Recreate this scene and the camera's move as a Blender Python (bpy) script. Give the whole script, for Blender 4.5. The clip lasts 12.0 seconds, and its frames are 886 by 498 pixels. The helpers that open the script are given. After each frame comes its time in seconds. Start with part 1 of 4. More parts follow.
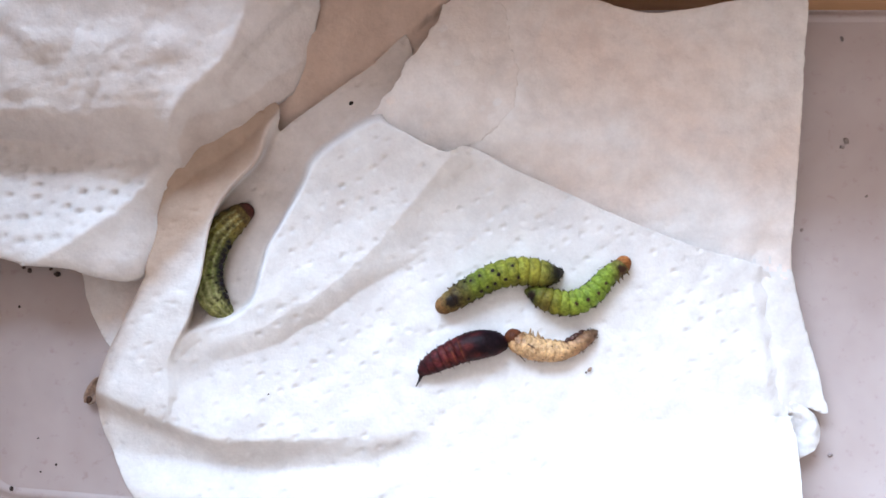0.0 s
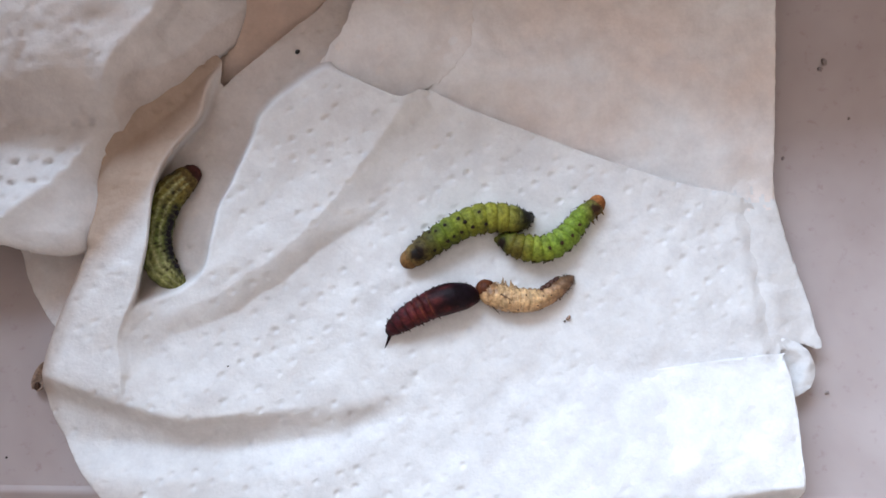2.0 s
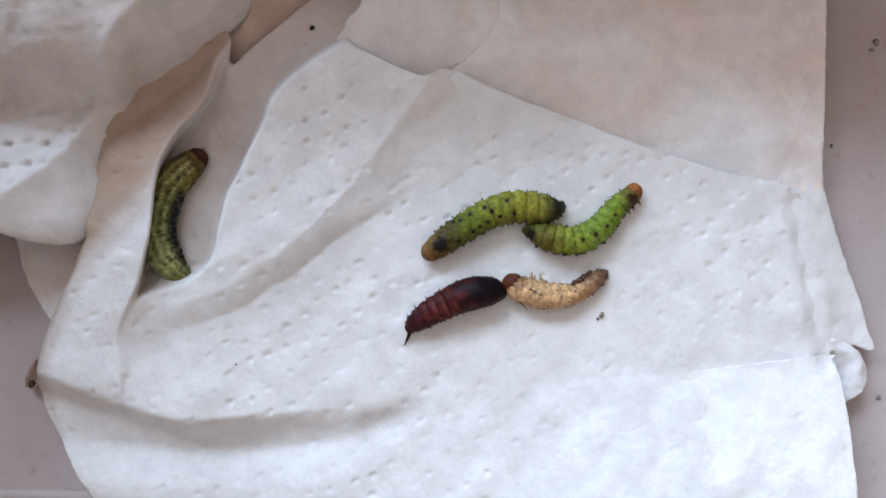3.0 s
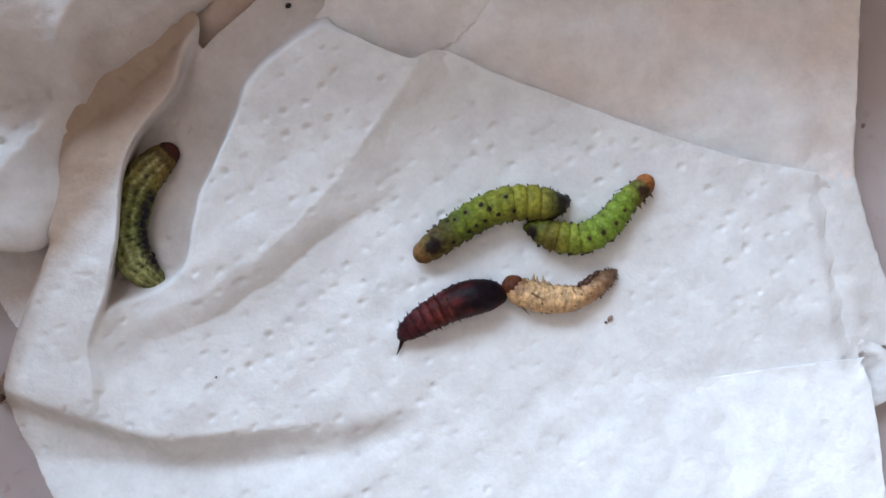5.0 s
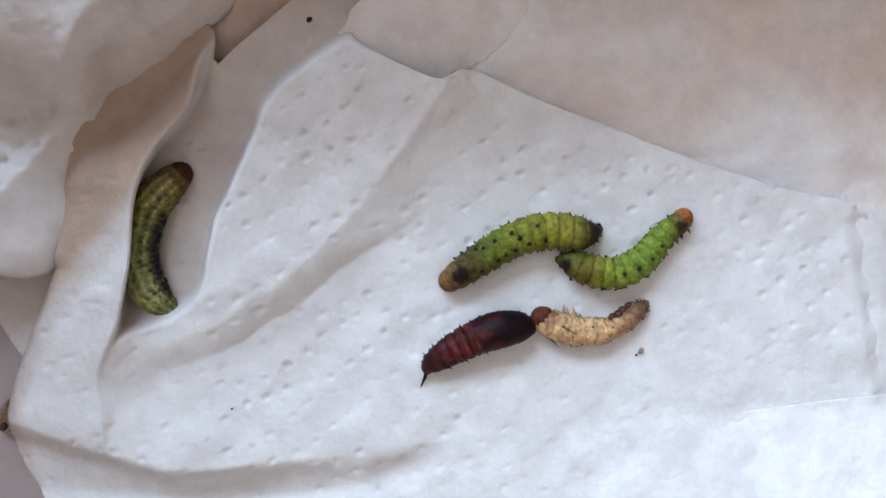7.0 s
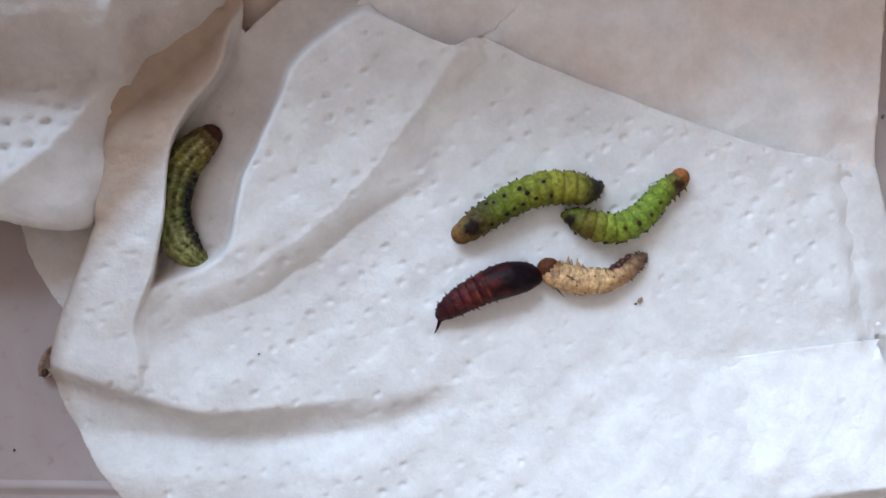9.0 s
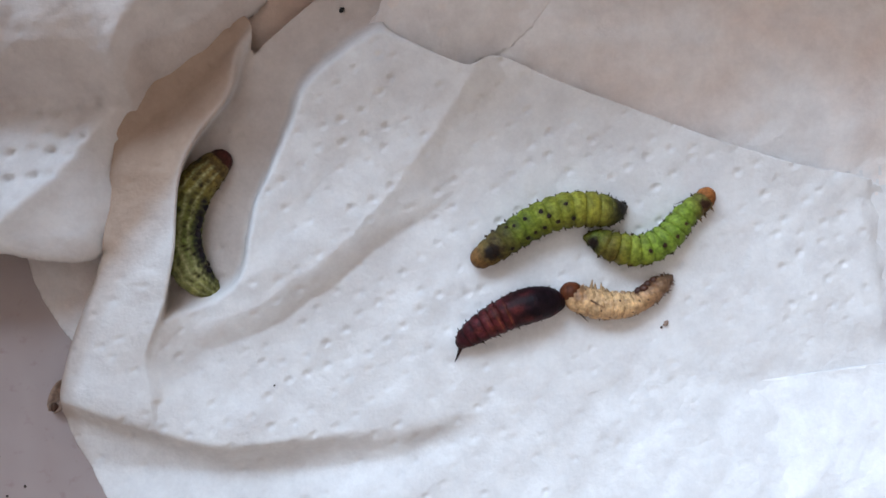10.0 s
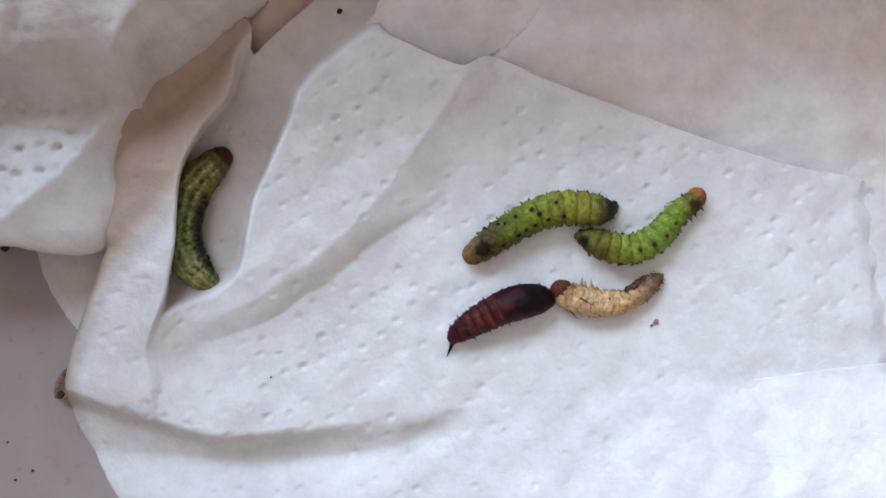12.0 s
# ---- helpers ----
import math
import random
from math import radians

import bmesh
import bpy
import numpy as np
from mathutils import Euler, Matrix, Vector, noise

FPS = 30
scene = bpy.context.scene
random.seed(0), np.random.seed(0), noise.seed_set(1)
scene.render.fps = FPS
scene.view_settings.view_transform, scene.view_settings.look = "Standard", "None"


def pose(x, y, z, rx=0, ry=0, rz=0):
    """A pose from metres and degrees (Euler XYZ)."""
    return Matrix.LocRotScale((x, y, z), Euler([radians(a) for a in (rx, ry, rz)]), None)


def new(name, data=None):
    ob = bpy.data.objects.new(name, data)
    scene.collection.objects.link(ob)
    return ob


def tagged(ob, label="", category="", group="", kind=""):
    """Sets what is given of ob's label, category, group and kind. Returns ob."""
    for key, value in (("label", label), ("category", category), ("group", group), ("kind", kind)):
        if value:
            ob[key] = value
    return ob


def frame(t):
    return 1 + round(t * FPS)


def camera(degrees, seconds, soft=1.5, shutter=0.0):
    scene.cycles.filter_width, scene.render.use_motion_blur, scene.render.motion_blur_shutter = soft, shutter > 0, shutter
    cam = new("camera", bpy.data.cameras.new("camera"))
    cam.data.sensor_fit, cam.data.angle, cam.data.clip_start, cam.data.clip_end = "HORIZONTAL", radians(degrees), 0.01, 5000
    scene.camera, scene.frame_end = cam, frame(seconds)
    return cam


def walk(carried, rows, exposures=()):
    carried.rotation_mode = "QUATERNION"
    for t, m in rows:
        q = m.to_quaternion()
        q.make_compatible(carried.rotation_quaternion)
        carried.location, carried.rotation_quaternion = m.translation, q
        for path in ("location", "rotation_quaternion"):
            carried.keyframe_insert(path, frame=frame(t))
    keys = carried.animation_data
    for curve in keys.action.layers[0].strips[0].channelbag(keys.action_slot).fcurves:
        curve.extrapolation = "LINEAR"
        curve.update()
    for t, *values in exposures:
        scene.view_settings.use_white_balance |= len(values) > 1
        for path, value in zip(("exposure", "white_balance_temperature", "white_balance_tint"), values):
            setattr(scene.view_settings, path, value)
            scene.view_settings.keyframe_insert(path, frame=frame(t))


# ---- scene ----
# Metres; x to the right, y towards the open sky, z up. The camera hangs over a tray on a table in a room with one window.
cam = camera(56.0, 12.0, soft=1.6)
ROWS = [
    (0, 0.0024, -0.0144, 0.1447, 5.97, 0.61, 0.19),
    (0.5, -0.0122, -0.0178, 0.1372, 4.44, -1.75, -0.61),
    (1, -0.0128, -0.0235, 0.1388, 4.98, -1.59, -2.98),
    (1.5, -0.0013, -0.0255, 0.1332, 6.91, -0.20, -3.13),
    (2, 0.0059, -0.0206, 0.1353, 5.54, 0.10, -3.51),
    (2.5, 0.0036, -0.0223, 0.1316, 6.19, 0.27, -3.00),
    (4.5, 0.0025, -0.0100, 0.1164, 0.62, 0.56, -3.86),
    (5, 0.0055, -0.0117, 0.1165, 1.32, 1.04, -3.98),
    (5.5, 0.0033, -0.0130, 0.1163, 0.99, 0.77, -3.79),
    (6, 0.0012, -0.0069, 0.1172, 0.94, -0.01, -3.77),
    (6.5, 0.0003, -0.0023, 0.1127, 0.05, -0.28, -3.04),
    (7, -0.0005, -0.0037, 0.1122, -0.64, -0.50, -3.37),
    (9, -0.0025, -0.0101, 0.1202, -0.44, -0.41, -3.43),
    (9.5, 0.0008, -0.0051, 0.1191, -1.60, 0.68, -4.57),
    (10, -0.0047, -0.0052, 0.1166, -1.09, -0.40, -4.38),
    (10.5, 0.0015, -0.0041, 0.1159, -1.17, 0.42, -4.59),
    (11, 0.0031, -0.0025, 0.1156, -2.00, 0.94, -3.85),
    (11.5, 0.0029, -0.0048, 0.1161, -1.62, 1.26, -4.19),
    (12, -0.0000, -0.0055, 0.1188, -1.29, 1.48, -3.83),
]
EXPOSURES = [(0.0, 1.94, 5480, 12), (0.6, 1.73, 5600, 12), (1.5, 1.54, 5600, 12), (2.5, 1.37, 5560, 11), (4.5, 1.3, 5520, 10), (12.0, 1.28, 5510, 10)]
walk(cam, [(t, pose(x, y, z, rx, ry, rz)) for t, x, y, z, rx, ry, rz in ROWS], EXPOSURES)

# ---- light: an overcast sky through the one window, and the warm walls that throw it back ----
# height and tilt of the unseen upper board, set for its shade on the towel
CRATE_TOP = 0.0362
BOARD_TILT = 3.0
WINDOW = (-1.4, 0.05, 0.27, 1.38)  # its opening in the north wall: x from, x to, z from, z to
NORTH = 0.95
world = bpy.data.worlds.new("daylight")
scene.world = world
world.use_nodes = True
sky = world.node_tree.nodes.new("ShaderNodeTexSky")
sky.sky_type = "NISHITA"
sky.sun_disc = False
sky.dust_density = 4.0
sky.sun_elevation = radians(40)
sky.sun_rotation = radians(120)
back = world.node_tree.nodes["Background"]
back.inputs["Strength"].default_value = 0.1
world.node_tree.links.new(sky.outputs["Color"], back.inputs["Color"])
daylight = new("window_light", bpy.data.lights.new("window_light", "AREA"))
daylight.data.shape = "RECTANGLE"
daylight.data.size, daylight.data.size_y = WINDOW[1] - WINDOW[0] - 0.06, WINDOW[3] - WINDOW[2] - 0.06
daylight.data.energy, daylight.data.color = 28.0, (0.83, 0.935, 1.0)
daylight.matrix_world = pose((WINDOW[0] + WINDOW[1]) / 2, NORTH + 0.02, (WINDOW[2] + WINDOW[3]) / 2, -90, 0, 0)


# ---- materials ----
def material(name, rough=0.8, metal=0.0, spec=0.5):
    m = bpy.data.materials.new(name)
    m.use_nodes = True
    t = m.node_tree
    b = t.nodes["Principled BSDF"]
    b.inputs["Roughness"].default_value = rough
    b.inputs["Metallic"].default_value = metal
    b.inputs["Specular IOR Level"].default_value = spec
    return m, t, b


def node(t, kind, **values):
    n = t.nodes.new(kind)
    for key, value in values.items():
        n.inputs[key.replace("_", " ")].default_value = value
    return n


def ramp(t, source, stops):
    n = t.nodes.new("ShaderNodeValToRGB")
    while len(n.color_ramp.elements) < len(stops):
        n.color_ramp.elements.new(0.5)
    for e, (at, c) in zip(n.color_ramp.elements, stops):
        e.position, e.color = at, (*c, 1)
    t.links.new(source, n.inputs["Fac"])
    return n.outputs["Color"]


def noise_of(t, scale, detail=3.0, rough=0.5, distort=0.0, space="Object"):
    n = node(t, "ShaderNodeTexNoise", Scale=scale, Detail=detail, Roughness=rough, Distortion=distort)
    t.links.new(t.nodes.new("ShaderNodeTexCoord").outputs[space], n.inputs["Vector"])
    return n.outputs["Fac"]


def bump(t, b, source, strength, distance):
    n = node(t, "ShaderNodeBump", Strength=strength, Distance=distance)
    t.links.new(source, n.inputs["Height"])
    t.links.new(n.outputs["Normal"], b.inputs["Normal"])
    return n


def multiply(t, a, b_, fac=1.0):
    n = t.nodes.new("ShaderNodeMix")
    n.data_type, n.blend_type = "RGBA", "MULTIPLY"
    n.inputs[0].default_value = fac
    t.links.new(a, n.inputs[6])
    t.links.new(b_, n.inputs[7])
    return n.outputs[2]


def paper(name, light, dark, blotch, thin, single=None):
    """Absorbent tissue: soft blotches, fine fibres, a little light let through; single: its colour for painted shade
    and thinner flaps.
    """
    m, t, b = material(name, 0.95, spec=0.15)
    wide = ramp(t, noise_of(t, blotch, 4, 0.6, 0.4), [(0.35, dark), (0.62, light)])
    fine = ramp(t, noise_of(t, 1500, 4, 0.7), [(0.3, (0.93, 0.93, 0.93)), (0.7, (1, 1, 1))])
    mid = ramp(t, noise_of(t, 230, 4, 0.6), [(0.3, (0.88, 0.87, 0.87)), (0.62, (1, 1, 1))])
    # mixes in the colour for painted shade and thinner flaps
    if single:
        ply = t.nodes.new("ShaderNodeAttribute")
        ply.attribute_name = "ply_and_shade"
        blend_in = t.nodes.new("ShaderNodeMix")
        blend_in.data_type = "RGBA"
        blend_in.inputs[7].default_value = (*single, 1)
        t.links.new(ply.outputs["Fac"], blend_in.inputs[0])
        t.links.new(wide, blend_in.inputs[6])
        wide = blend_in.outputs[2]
    colour = multiply(t, multiply(t, wide, fine), mid)
    t.links.new(colour, b.inputs["Base Color"])
    bump(t, b, noise_of(t, 520, 5, 0.65), 0.5, 0.0006)
    leaf = t.nodes.new("ShaderNodeBsdfTranslucent")
    t.links.new(colour, leaf.inputs["Color"])
    mix = t.nodes.new("ShaderNodeMixShader")
    mix.inputs[0].default_value = thin
    t.links.new(b.outputs[0], mix.inputs[1])
    t.links.new(leaf.outputs[0], mix.inputs[2])
    t.links.new(mix.outputs[0], t.nodes["Material Output"].inputs["Surface"])
    return m


# last colour: brown shade painted on the fold's flank and the valley floor
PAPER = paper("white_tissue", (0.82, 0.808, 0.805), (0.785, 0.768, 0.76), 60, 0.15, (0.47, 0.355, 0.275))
# last colour: shade painted on the upper lobe, and the thinner flap
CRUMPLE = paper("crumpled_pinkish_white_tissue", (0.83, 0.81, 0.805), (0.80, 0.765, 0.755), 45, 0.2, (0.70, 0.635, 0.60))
DOUBLE = paper("double_white_tissue", (0.85, 0.845, 0.845), (0.83, 0.81, 0.80), 60, 0.12)
PLY = paper("single_ply_tissue", (0.90, 0.885, 0.885), (0.89, 0.79, 0.735), 38, 0.2)
LIGHT_PLY = paper("doubled_ply_tissue", (0.89, 0.86, 0.85), (0.87, 0.80, 0.76), 50, 0.2)
# beige all over, the warm shade under the folds put into its colour
BEIGE = paper("beige_shade_tissue", (0.72, 0.585, 0.50), (0.62, 0.475, 0.385), 50, 0.25)


def plastic():
    m, t, b = material("lilac_grey_plastic", 0.45, spec=0.4)
    c = ramp(t, noise_of(t, 30, 4, 0.6, 0.3), [(0.35, (0.365, 0.305, 0.295)), (0.65, (0.44, 0.385, 0.38))])
    dirt = ramp(t, noise_of(t, 420, 5, 0.65), [(0.28, (0.86, 0.80, 0.79)), (0.42, (1, 1, 1))])
    t.links.new(multiply(t, c, dirt), b.inputs["Base Color"])
    t.links.new(ramp(t, noise_of(t, 90, 3), [(0.3, (0.38,) * 3), (0.7, (0.55,) * 3)]), b.inputs["Roughness"])
    bump(t, b, noise_of(t, 600, 3), 0.05, 0.0003)
    return m


def wood(name, light, dark):
    m, t, b = material(name, 0.5)
    pos = t.nodes.new("ShaderNodeTexCoord")
    stretch = node(t, "ShaderNodeMapping", Scale=(18, 260, 260))
    t.links.new(pos.outputs["Object"], stretch.inputs["Vector"])
    n = node(t, "ShaderNodeTexNoise", Scale=1.0, Detail=6, Roughness=0.6, Distortion=0.6)
    t.links.new(stretch.outputs["Vector"], n.inputs["Vector"])
    t.links.new(ramp(t, n.outputs["Fac"], [(0.3, dark), (0.7, light)]), b.inputs["Base Color"])
    bump(t, b, n.outputs["Fac"], 0.3, 0.0005)
    return m


def plaster(name, colour):
    m, t, b = material(name, 0.9)
    lo = tuple(c * 0.92 for c in colour)
    t.links.new(ramp(t, noise_of(t, 3, 5), [(0.3, lo), (0.7, colour)]), b.inputs["Base Color"])
    bump(t, b, noise_of(t, 120, 4), 0.2, 0.002)
    return m


def skin(name, rough, mottle, shine=0.5, wrinkle=0.5, tight=900.0):
    """Insect skin in the pigment of each piece, mottled, with fine cross wrinkles along the body (UV v)."""
    m, t, b = material(name, rough, spec=shine)
    pigment = t.nodes.new("ShaderNodeAttribute")
    pigment.attribute_name = "pigment"
    spots = ramp(t, noise_of(t, tight, 4, 0.6), [(0.3, (1 - mottle,) * 3), (0.68, (1, 1, 1))])
    grain = ramp(t, noise_of(t, tight * 3.3, 3, 0.6), [(0.33, (0.62, 0.6, 0.58)), (0.55, (1, 1, 1)), (0.72, (1.3, 1.3, 1.25))])
    t.links.new(multiply(t, multiply(t, pigment.outputs["Color"], spots), grain), b.inputs["Base Color"])
    uv = t.nodes.new("ShaderNodeUVMap")
    wave = node(t, "ShaderNodeTexWave", Scale=5.0, Distortion=1.5, Detail=2.0)
    wave.bands_direction = "Y"
    t.links.new(uv.outputs["UV"], wave.inputs["Vector"])
    n = bump(t, b, wave.outputs["Fac"], wrinkle, 0.0003)
    n2 = node(t, "ShaderNodeBump", Strength=wrinkle, Distance=0.0003)
    t.links.new(noise_of(t, 2200, 3), n2.inputs["Height"])
    t.links.new(n2.outputs["Normal"], n.inputs["Normal"])
    b.inputs["Subsurface Weight"].default_value = 0.05
    b.inputs["Subsurface Radius"].default_value = (0.0008, 0.0008, 0.0003)
    return m


TRAY = plastic()
WOOD = wood("brown_varnished_wood", (0.50, 0.30, 0.15), (0.34, 0.18, 0.08))
SILL = wood("oiled_sill_wood", (0.34, 0.22, 0.12), (0.22, 0.13, 0.07))
WALL = plaster("cream_plaster", (0.76, 0.635, 0.53))
GLASS, glass_tree, glass_surface = material("window_glass", 0.02)
glass_surface.inputs["Transmission Weight"].default_value = 1.0
GROUND = plaster("dry_ground", (0.18, 0.17, 0.13))
LARVA = skin("larva_skin", 0.58, 0.45, 0.16, 0.12, 600.0)
SHELL = skin("pupa_shell", 0.5, 0.55, 0.10, 0.08, 520.0)
DRY = skin("dry_husk_skin", 0.5, 0.3, 0.35, 0.10, 520.0)


# ---- shape helpers (plan numbers in millimetres) ----
MM = 0.001


def part(name, data, mat, parent=None, label="", colour=None, smooth=True):
    """Links a bmesh, or (vertices in mm, faces[, uvs by vertex]), as one mesh object."""
    me = bpy.data.meshes.new(name)
    if isinstance(data, bmesh.types.BMesh):
        data.to_mesh(me)
        data.free()
    else:
        me.from_pydata([tuple(float(c) * MM for c in v) for v in data[0]], [], data[1])
        if len(data) > 2:
            layer = me.uv_layers.new(name="UVMap")
            for loop in me.loops:
                layer.data[loop.index].uv = data[2][loop.vertex_index]
    if smooth:
        me.shade_smooth()
    me.materials.append(mat)
    ob = new(name, me)
    if parent is not None:
        ob.parent = parent
    if label:
        tagged(ob, label)
    if colour is not None:
        tones = np.broadcast_to(np.array(colour, float).reshape(-1, 3), (len(me.vertices), 3))
        layer = me.attributes.new("pigment", "FLOAT_COLOR", "POINT")
        layer.data.foreach_set("color", np.column_stack([tones, np.ones(len(tones))]).astype(np.float32).ravel())
    return ob


def thing(name, label, category, group="", kind=""):
    return tagged(new(name), label, category, group, kind)


def box(bm, lo, hi, bevel=0.0):
    m = Matrix.LocRotScale([(a + b) / 2 for a, b in zip(lo, hi)], None, [b - a for a, b in zip(lo, hi)])
    made = bmesh.ops.create_cube(bm, size=1, matrix=m)["verts"]
    if bevel:
        edges = list({e for v in made for e in v.link_edges})
        bmesh.ops.bevel(bm, geom=edges, offset=bevel, segments=2, affect="EDGES", profile=0.7)


def boxes(*specs):
    bm = bmesh.new()
    for lo, hi, bevel in specs:
        box(bm, lo, hi, bevel)
    return bm


def curve_through(points, per=8, closed=False):
    """A smooth line through plan points (Catmull-Rom)."""
    p = np.array(points, float)
    n = len(p)
    out = []
    for i in range(n if closed else n - 1):
        a, b, c, d = (p[(i + k) % n] if closed else p[min(max(i + k, 0), n - 1)] for k in (-1, 0, 1, 2))
        for s in np.linspace(0, 1, per, endpoint=False):
            out.append(0.5 * (2 * b + (c - a) * s + (2 * a - 5 * b + 4 * c - d) * s**2 + (3 * b - a - 3 * c + d) * s**3))
    if not closed:
        out.append(p[-1])
    return np.array(out)


def ease(a, b, v):
    s = np.clip((v - a) / (b - a), 0, 1)
    return s * s * (3 - 2 * s)


def off_line(xy, line, closed=False):
    """Distance to a line (positive to its right, as one goes along it), the nearest point, and how far along it lies (0 to 1)."""
    ends = np.vstack([line, line[:1]]) if closed else line
    best = np.full(len(xy), 1e9)
    side, along = np.ones(len(xy)), np.zeros(len(xy))
    near = np.zeros_like(xy)
    for i in range(len(ends) - 1):
        a, e = ends[i], ends[i + 1] - ends[i]
        long2 = e @ e
        if long2 < 1e-12:
            continue
        s = np.clip((xy - a) @ e / long2, 0, 1)
        q = a + s[:, None] * e
        d = ((xy - q) ** 2).sum(1)
        hit = d < best
        best[hit], near[hit], along[hit] = d[hit], q[hit], (i + s[hit]) / (len(ends) - 1)
        r = xy[hit] - a
        side[hit] = np.sign(r[:, 0] * e[1] - r[:, 1] * e[0] + 1e-12)
    return np.sqrt(best) * side, near, along


def inside(xy, line):
    odd = np.zeros(len(xy), bool)
    for (x0, y0), (x1, y1) in zip(line, np.roll(line, -1, axis=0)):
        if y0 != y1:
            odd ^= ((y0 > xy[:, 1]) != (y1 > xy[:, 1])) & (xy[:, 0] < (x1 - x0) * (xy[:, 1] - y0) / (y1 - y0) + x0)
    return odd


def ripple(xy, size, seed, octaves=2):
    """Smooth unevenness between about -1 and 1, with waves of that size in mm."""
    g = np.random.default_rng(seed)
    v = np.zeros(len(xy))
    for o in range(octaves):
        for _ in range(7):
            a, ph, k = g.uniform(0, 2 * math.pi), g.uniform(0, 2 * math.pi), 2 * math.pi / (size * g.uniform(0.7, 1.4) / 2**o)
            v += np.sin((xy @ (math.cos(a), math.sin(a))) * k + ph) / 2**o
    return v / 5


def emboss(xy, z, turn, pitch, radius, depth, seed, keep=0.8):
    """Presses wavy rows of small pits into a sheet."""
    g = np.random.default_rng(seed)
    c, s = math.cos(radians(turn)), math.sin(radians(turn))
    lo, hi = xy.min(0), xy.max(0)
    mid, reach = (lo + hi) / 2, np.hypot(*(hi - lo)) / 2
    order = np.argsort(xy[:, 1])
    ys = xy[order, 1]
    for j in range(-int(reach / (1.2 * pitch)) - 1, int(reach / (1.2 * pitch)) + 2):
        for i in range(-int(reach / pitch) - 1, int(reach / pitch) + 2):
            u = (i + 0.5 * (j % 2)) * pitch
            v = j * 1.2 * pitch + 0.3 * pitch * math.sin(u / pitch * 0.95 + 1.9 * j)
            x = mid[0] + c * u - s * v + g.normal(0, 0.1) * pitch
            y = mid[1] + s * u + c * v + g.normal(0, 0.1) * pitch
            strength, lots = g.uniform(0.45, 1.1), g.random() < keep
            if not lots or not (lo[0] < x < hi[0] and lo[1] < y < hi[1]):
                continue
            some = order[np.searchsorted(ys, y - 3.2 * radius) : np.searchsorted(ys, y + 3.2 * radius)]
            d = xy[some] - (x, y)
            d2 = ((d @ (c, s)) ** 2 / 1.9 + (d @ (-s, c)) ** 2) / radius**2
            z[some] -= depth * strength * np.exp(-d2 * 1.3)
    return z


def sheet(name, outline, height, step, mat, parent=None, label="", fray=0.0, seed=1, lean=None, inner=None, ply=None):
    """A sheet of tissue: the plan inside a smooth outline, lifted by height(xy), with a cut edge and a thickness."""
    line = curve_through(outline, 10, True)
    if fray:
        line = line + fray * np.stack([ripple(line * 1.0, 2.5, seed), ripple(line * 1.0, 2.1, seed + 1)], 1)
    lo, hi = line.min(0) - 2 * step, line.max(0) + 2 * step
    nx, ny = (np.ceil((hi - lo) / step).astype(int) + 1)
    gx, gy = np.meshgrid(lo[0] + step * np.arange(nx), lo[1] + step * np.arange(ny))
    xy = np.stack([gx.ravel(), gy.ravel()], 1)
    keep = inside(xy, line)
    grid = keep.reshape(ny, nx)
    cells = grid[:-1, :-1] & grid[1:, :-1] & grid[:-1, 1:] & grid[1:, 1:]
    some = grid[:-1, :-1] | grid[1:, :-1] | grid[:-1, 1:] | grid[1:, 1:]
    # cells that the edge crosses keep their outer corners, drawn in to the edge
    need = np.zeros((ny, nx), bool)
    for a in (slice(None, -1), slice(1, None)):
        for b in (slice(None, -1), slice(1, None)):
            need[a, b] |= some
    rim = (need & ~grid).ravel()
    xy[rim] = off_line(xy[rim], line, True)[1]
    used = need.ravel()
    index = np.full(nx * ny, -1)
    index[used] = np.arange(used.sum())
    flat = xy[used]
    z = height(flat)
    plan = flat
    if lean:
        flat = lean(flat, z)
    j, i = np.nonzero(some)
    a = j * nx + i
    faces = index[np.stack([a, a + 1, a + nx + 1, a + nx], 1)]
    me = bpy.data.meshes.new(name)
    me.vertices.add(len(flat))
    me.vertices.foreach_set("co", (np.column_stack([flat, z]) * MM).astype(np.float32).ravel())
    me.loops.add(faces.size)
    me.loops.foreach_set("vertex_index", faces.astype(np.int32).ravel())
    me.polygons.add(len(faces))
    me.polygons.foreach_set("loop_start", (np.arange(len(faces)) * 4).astype(np.int32))
    me.update(calc_edges=True)
    me.validate()
    me.shade_smooth()
    me.materials.append(mat)
    if inner:
        for other in inner[0]:
            me.materials.append(other)
        middle = plan[faces].mean(axis=1)
        me.polygons.foreach_set("material_index", inner[1](middle).astype(np.int32))
    # how far the colour for painted shade or a thinner flap is mixed in
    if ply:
        layer = me.attributes.new("ply_and_shade", "FLOAT", "POINT")
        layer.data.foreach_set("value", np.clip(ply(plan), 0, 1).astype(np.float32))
    ob = new(name, me)
    if parent is not None:
        ob.parent = parent
    if label:
        tagged(ob, label)
    thick = ob.modifiers.new("thickness", "SOLIDIFY")
    thick.thickness, thick.offset = 0.00012, -1
    return ob


# ---- the table, the wall behind the camera and the ground ----
ground = part("ground", boxes(((-400, -400, -0.95), (400, 400, -0.75), 0)), GROUND, smooth=False)
tagged(ground, "dry bare ground outside the window", "ground", kind="structure")


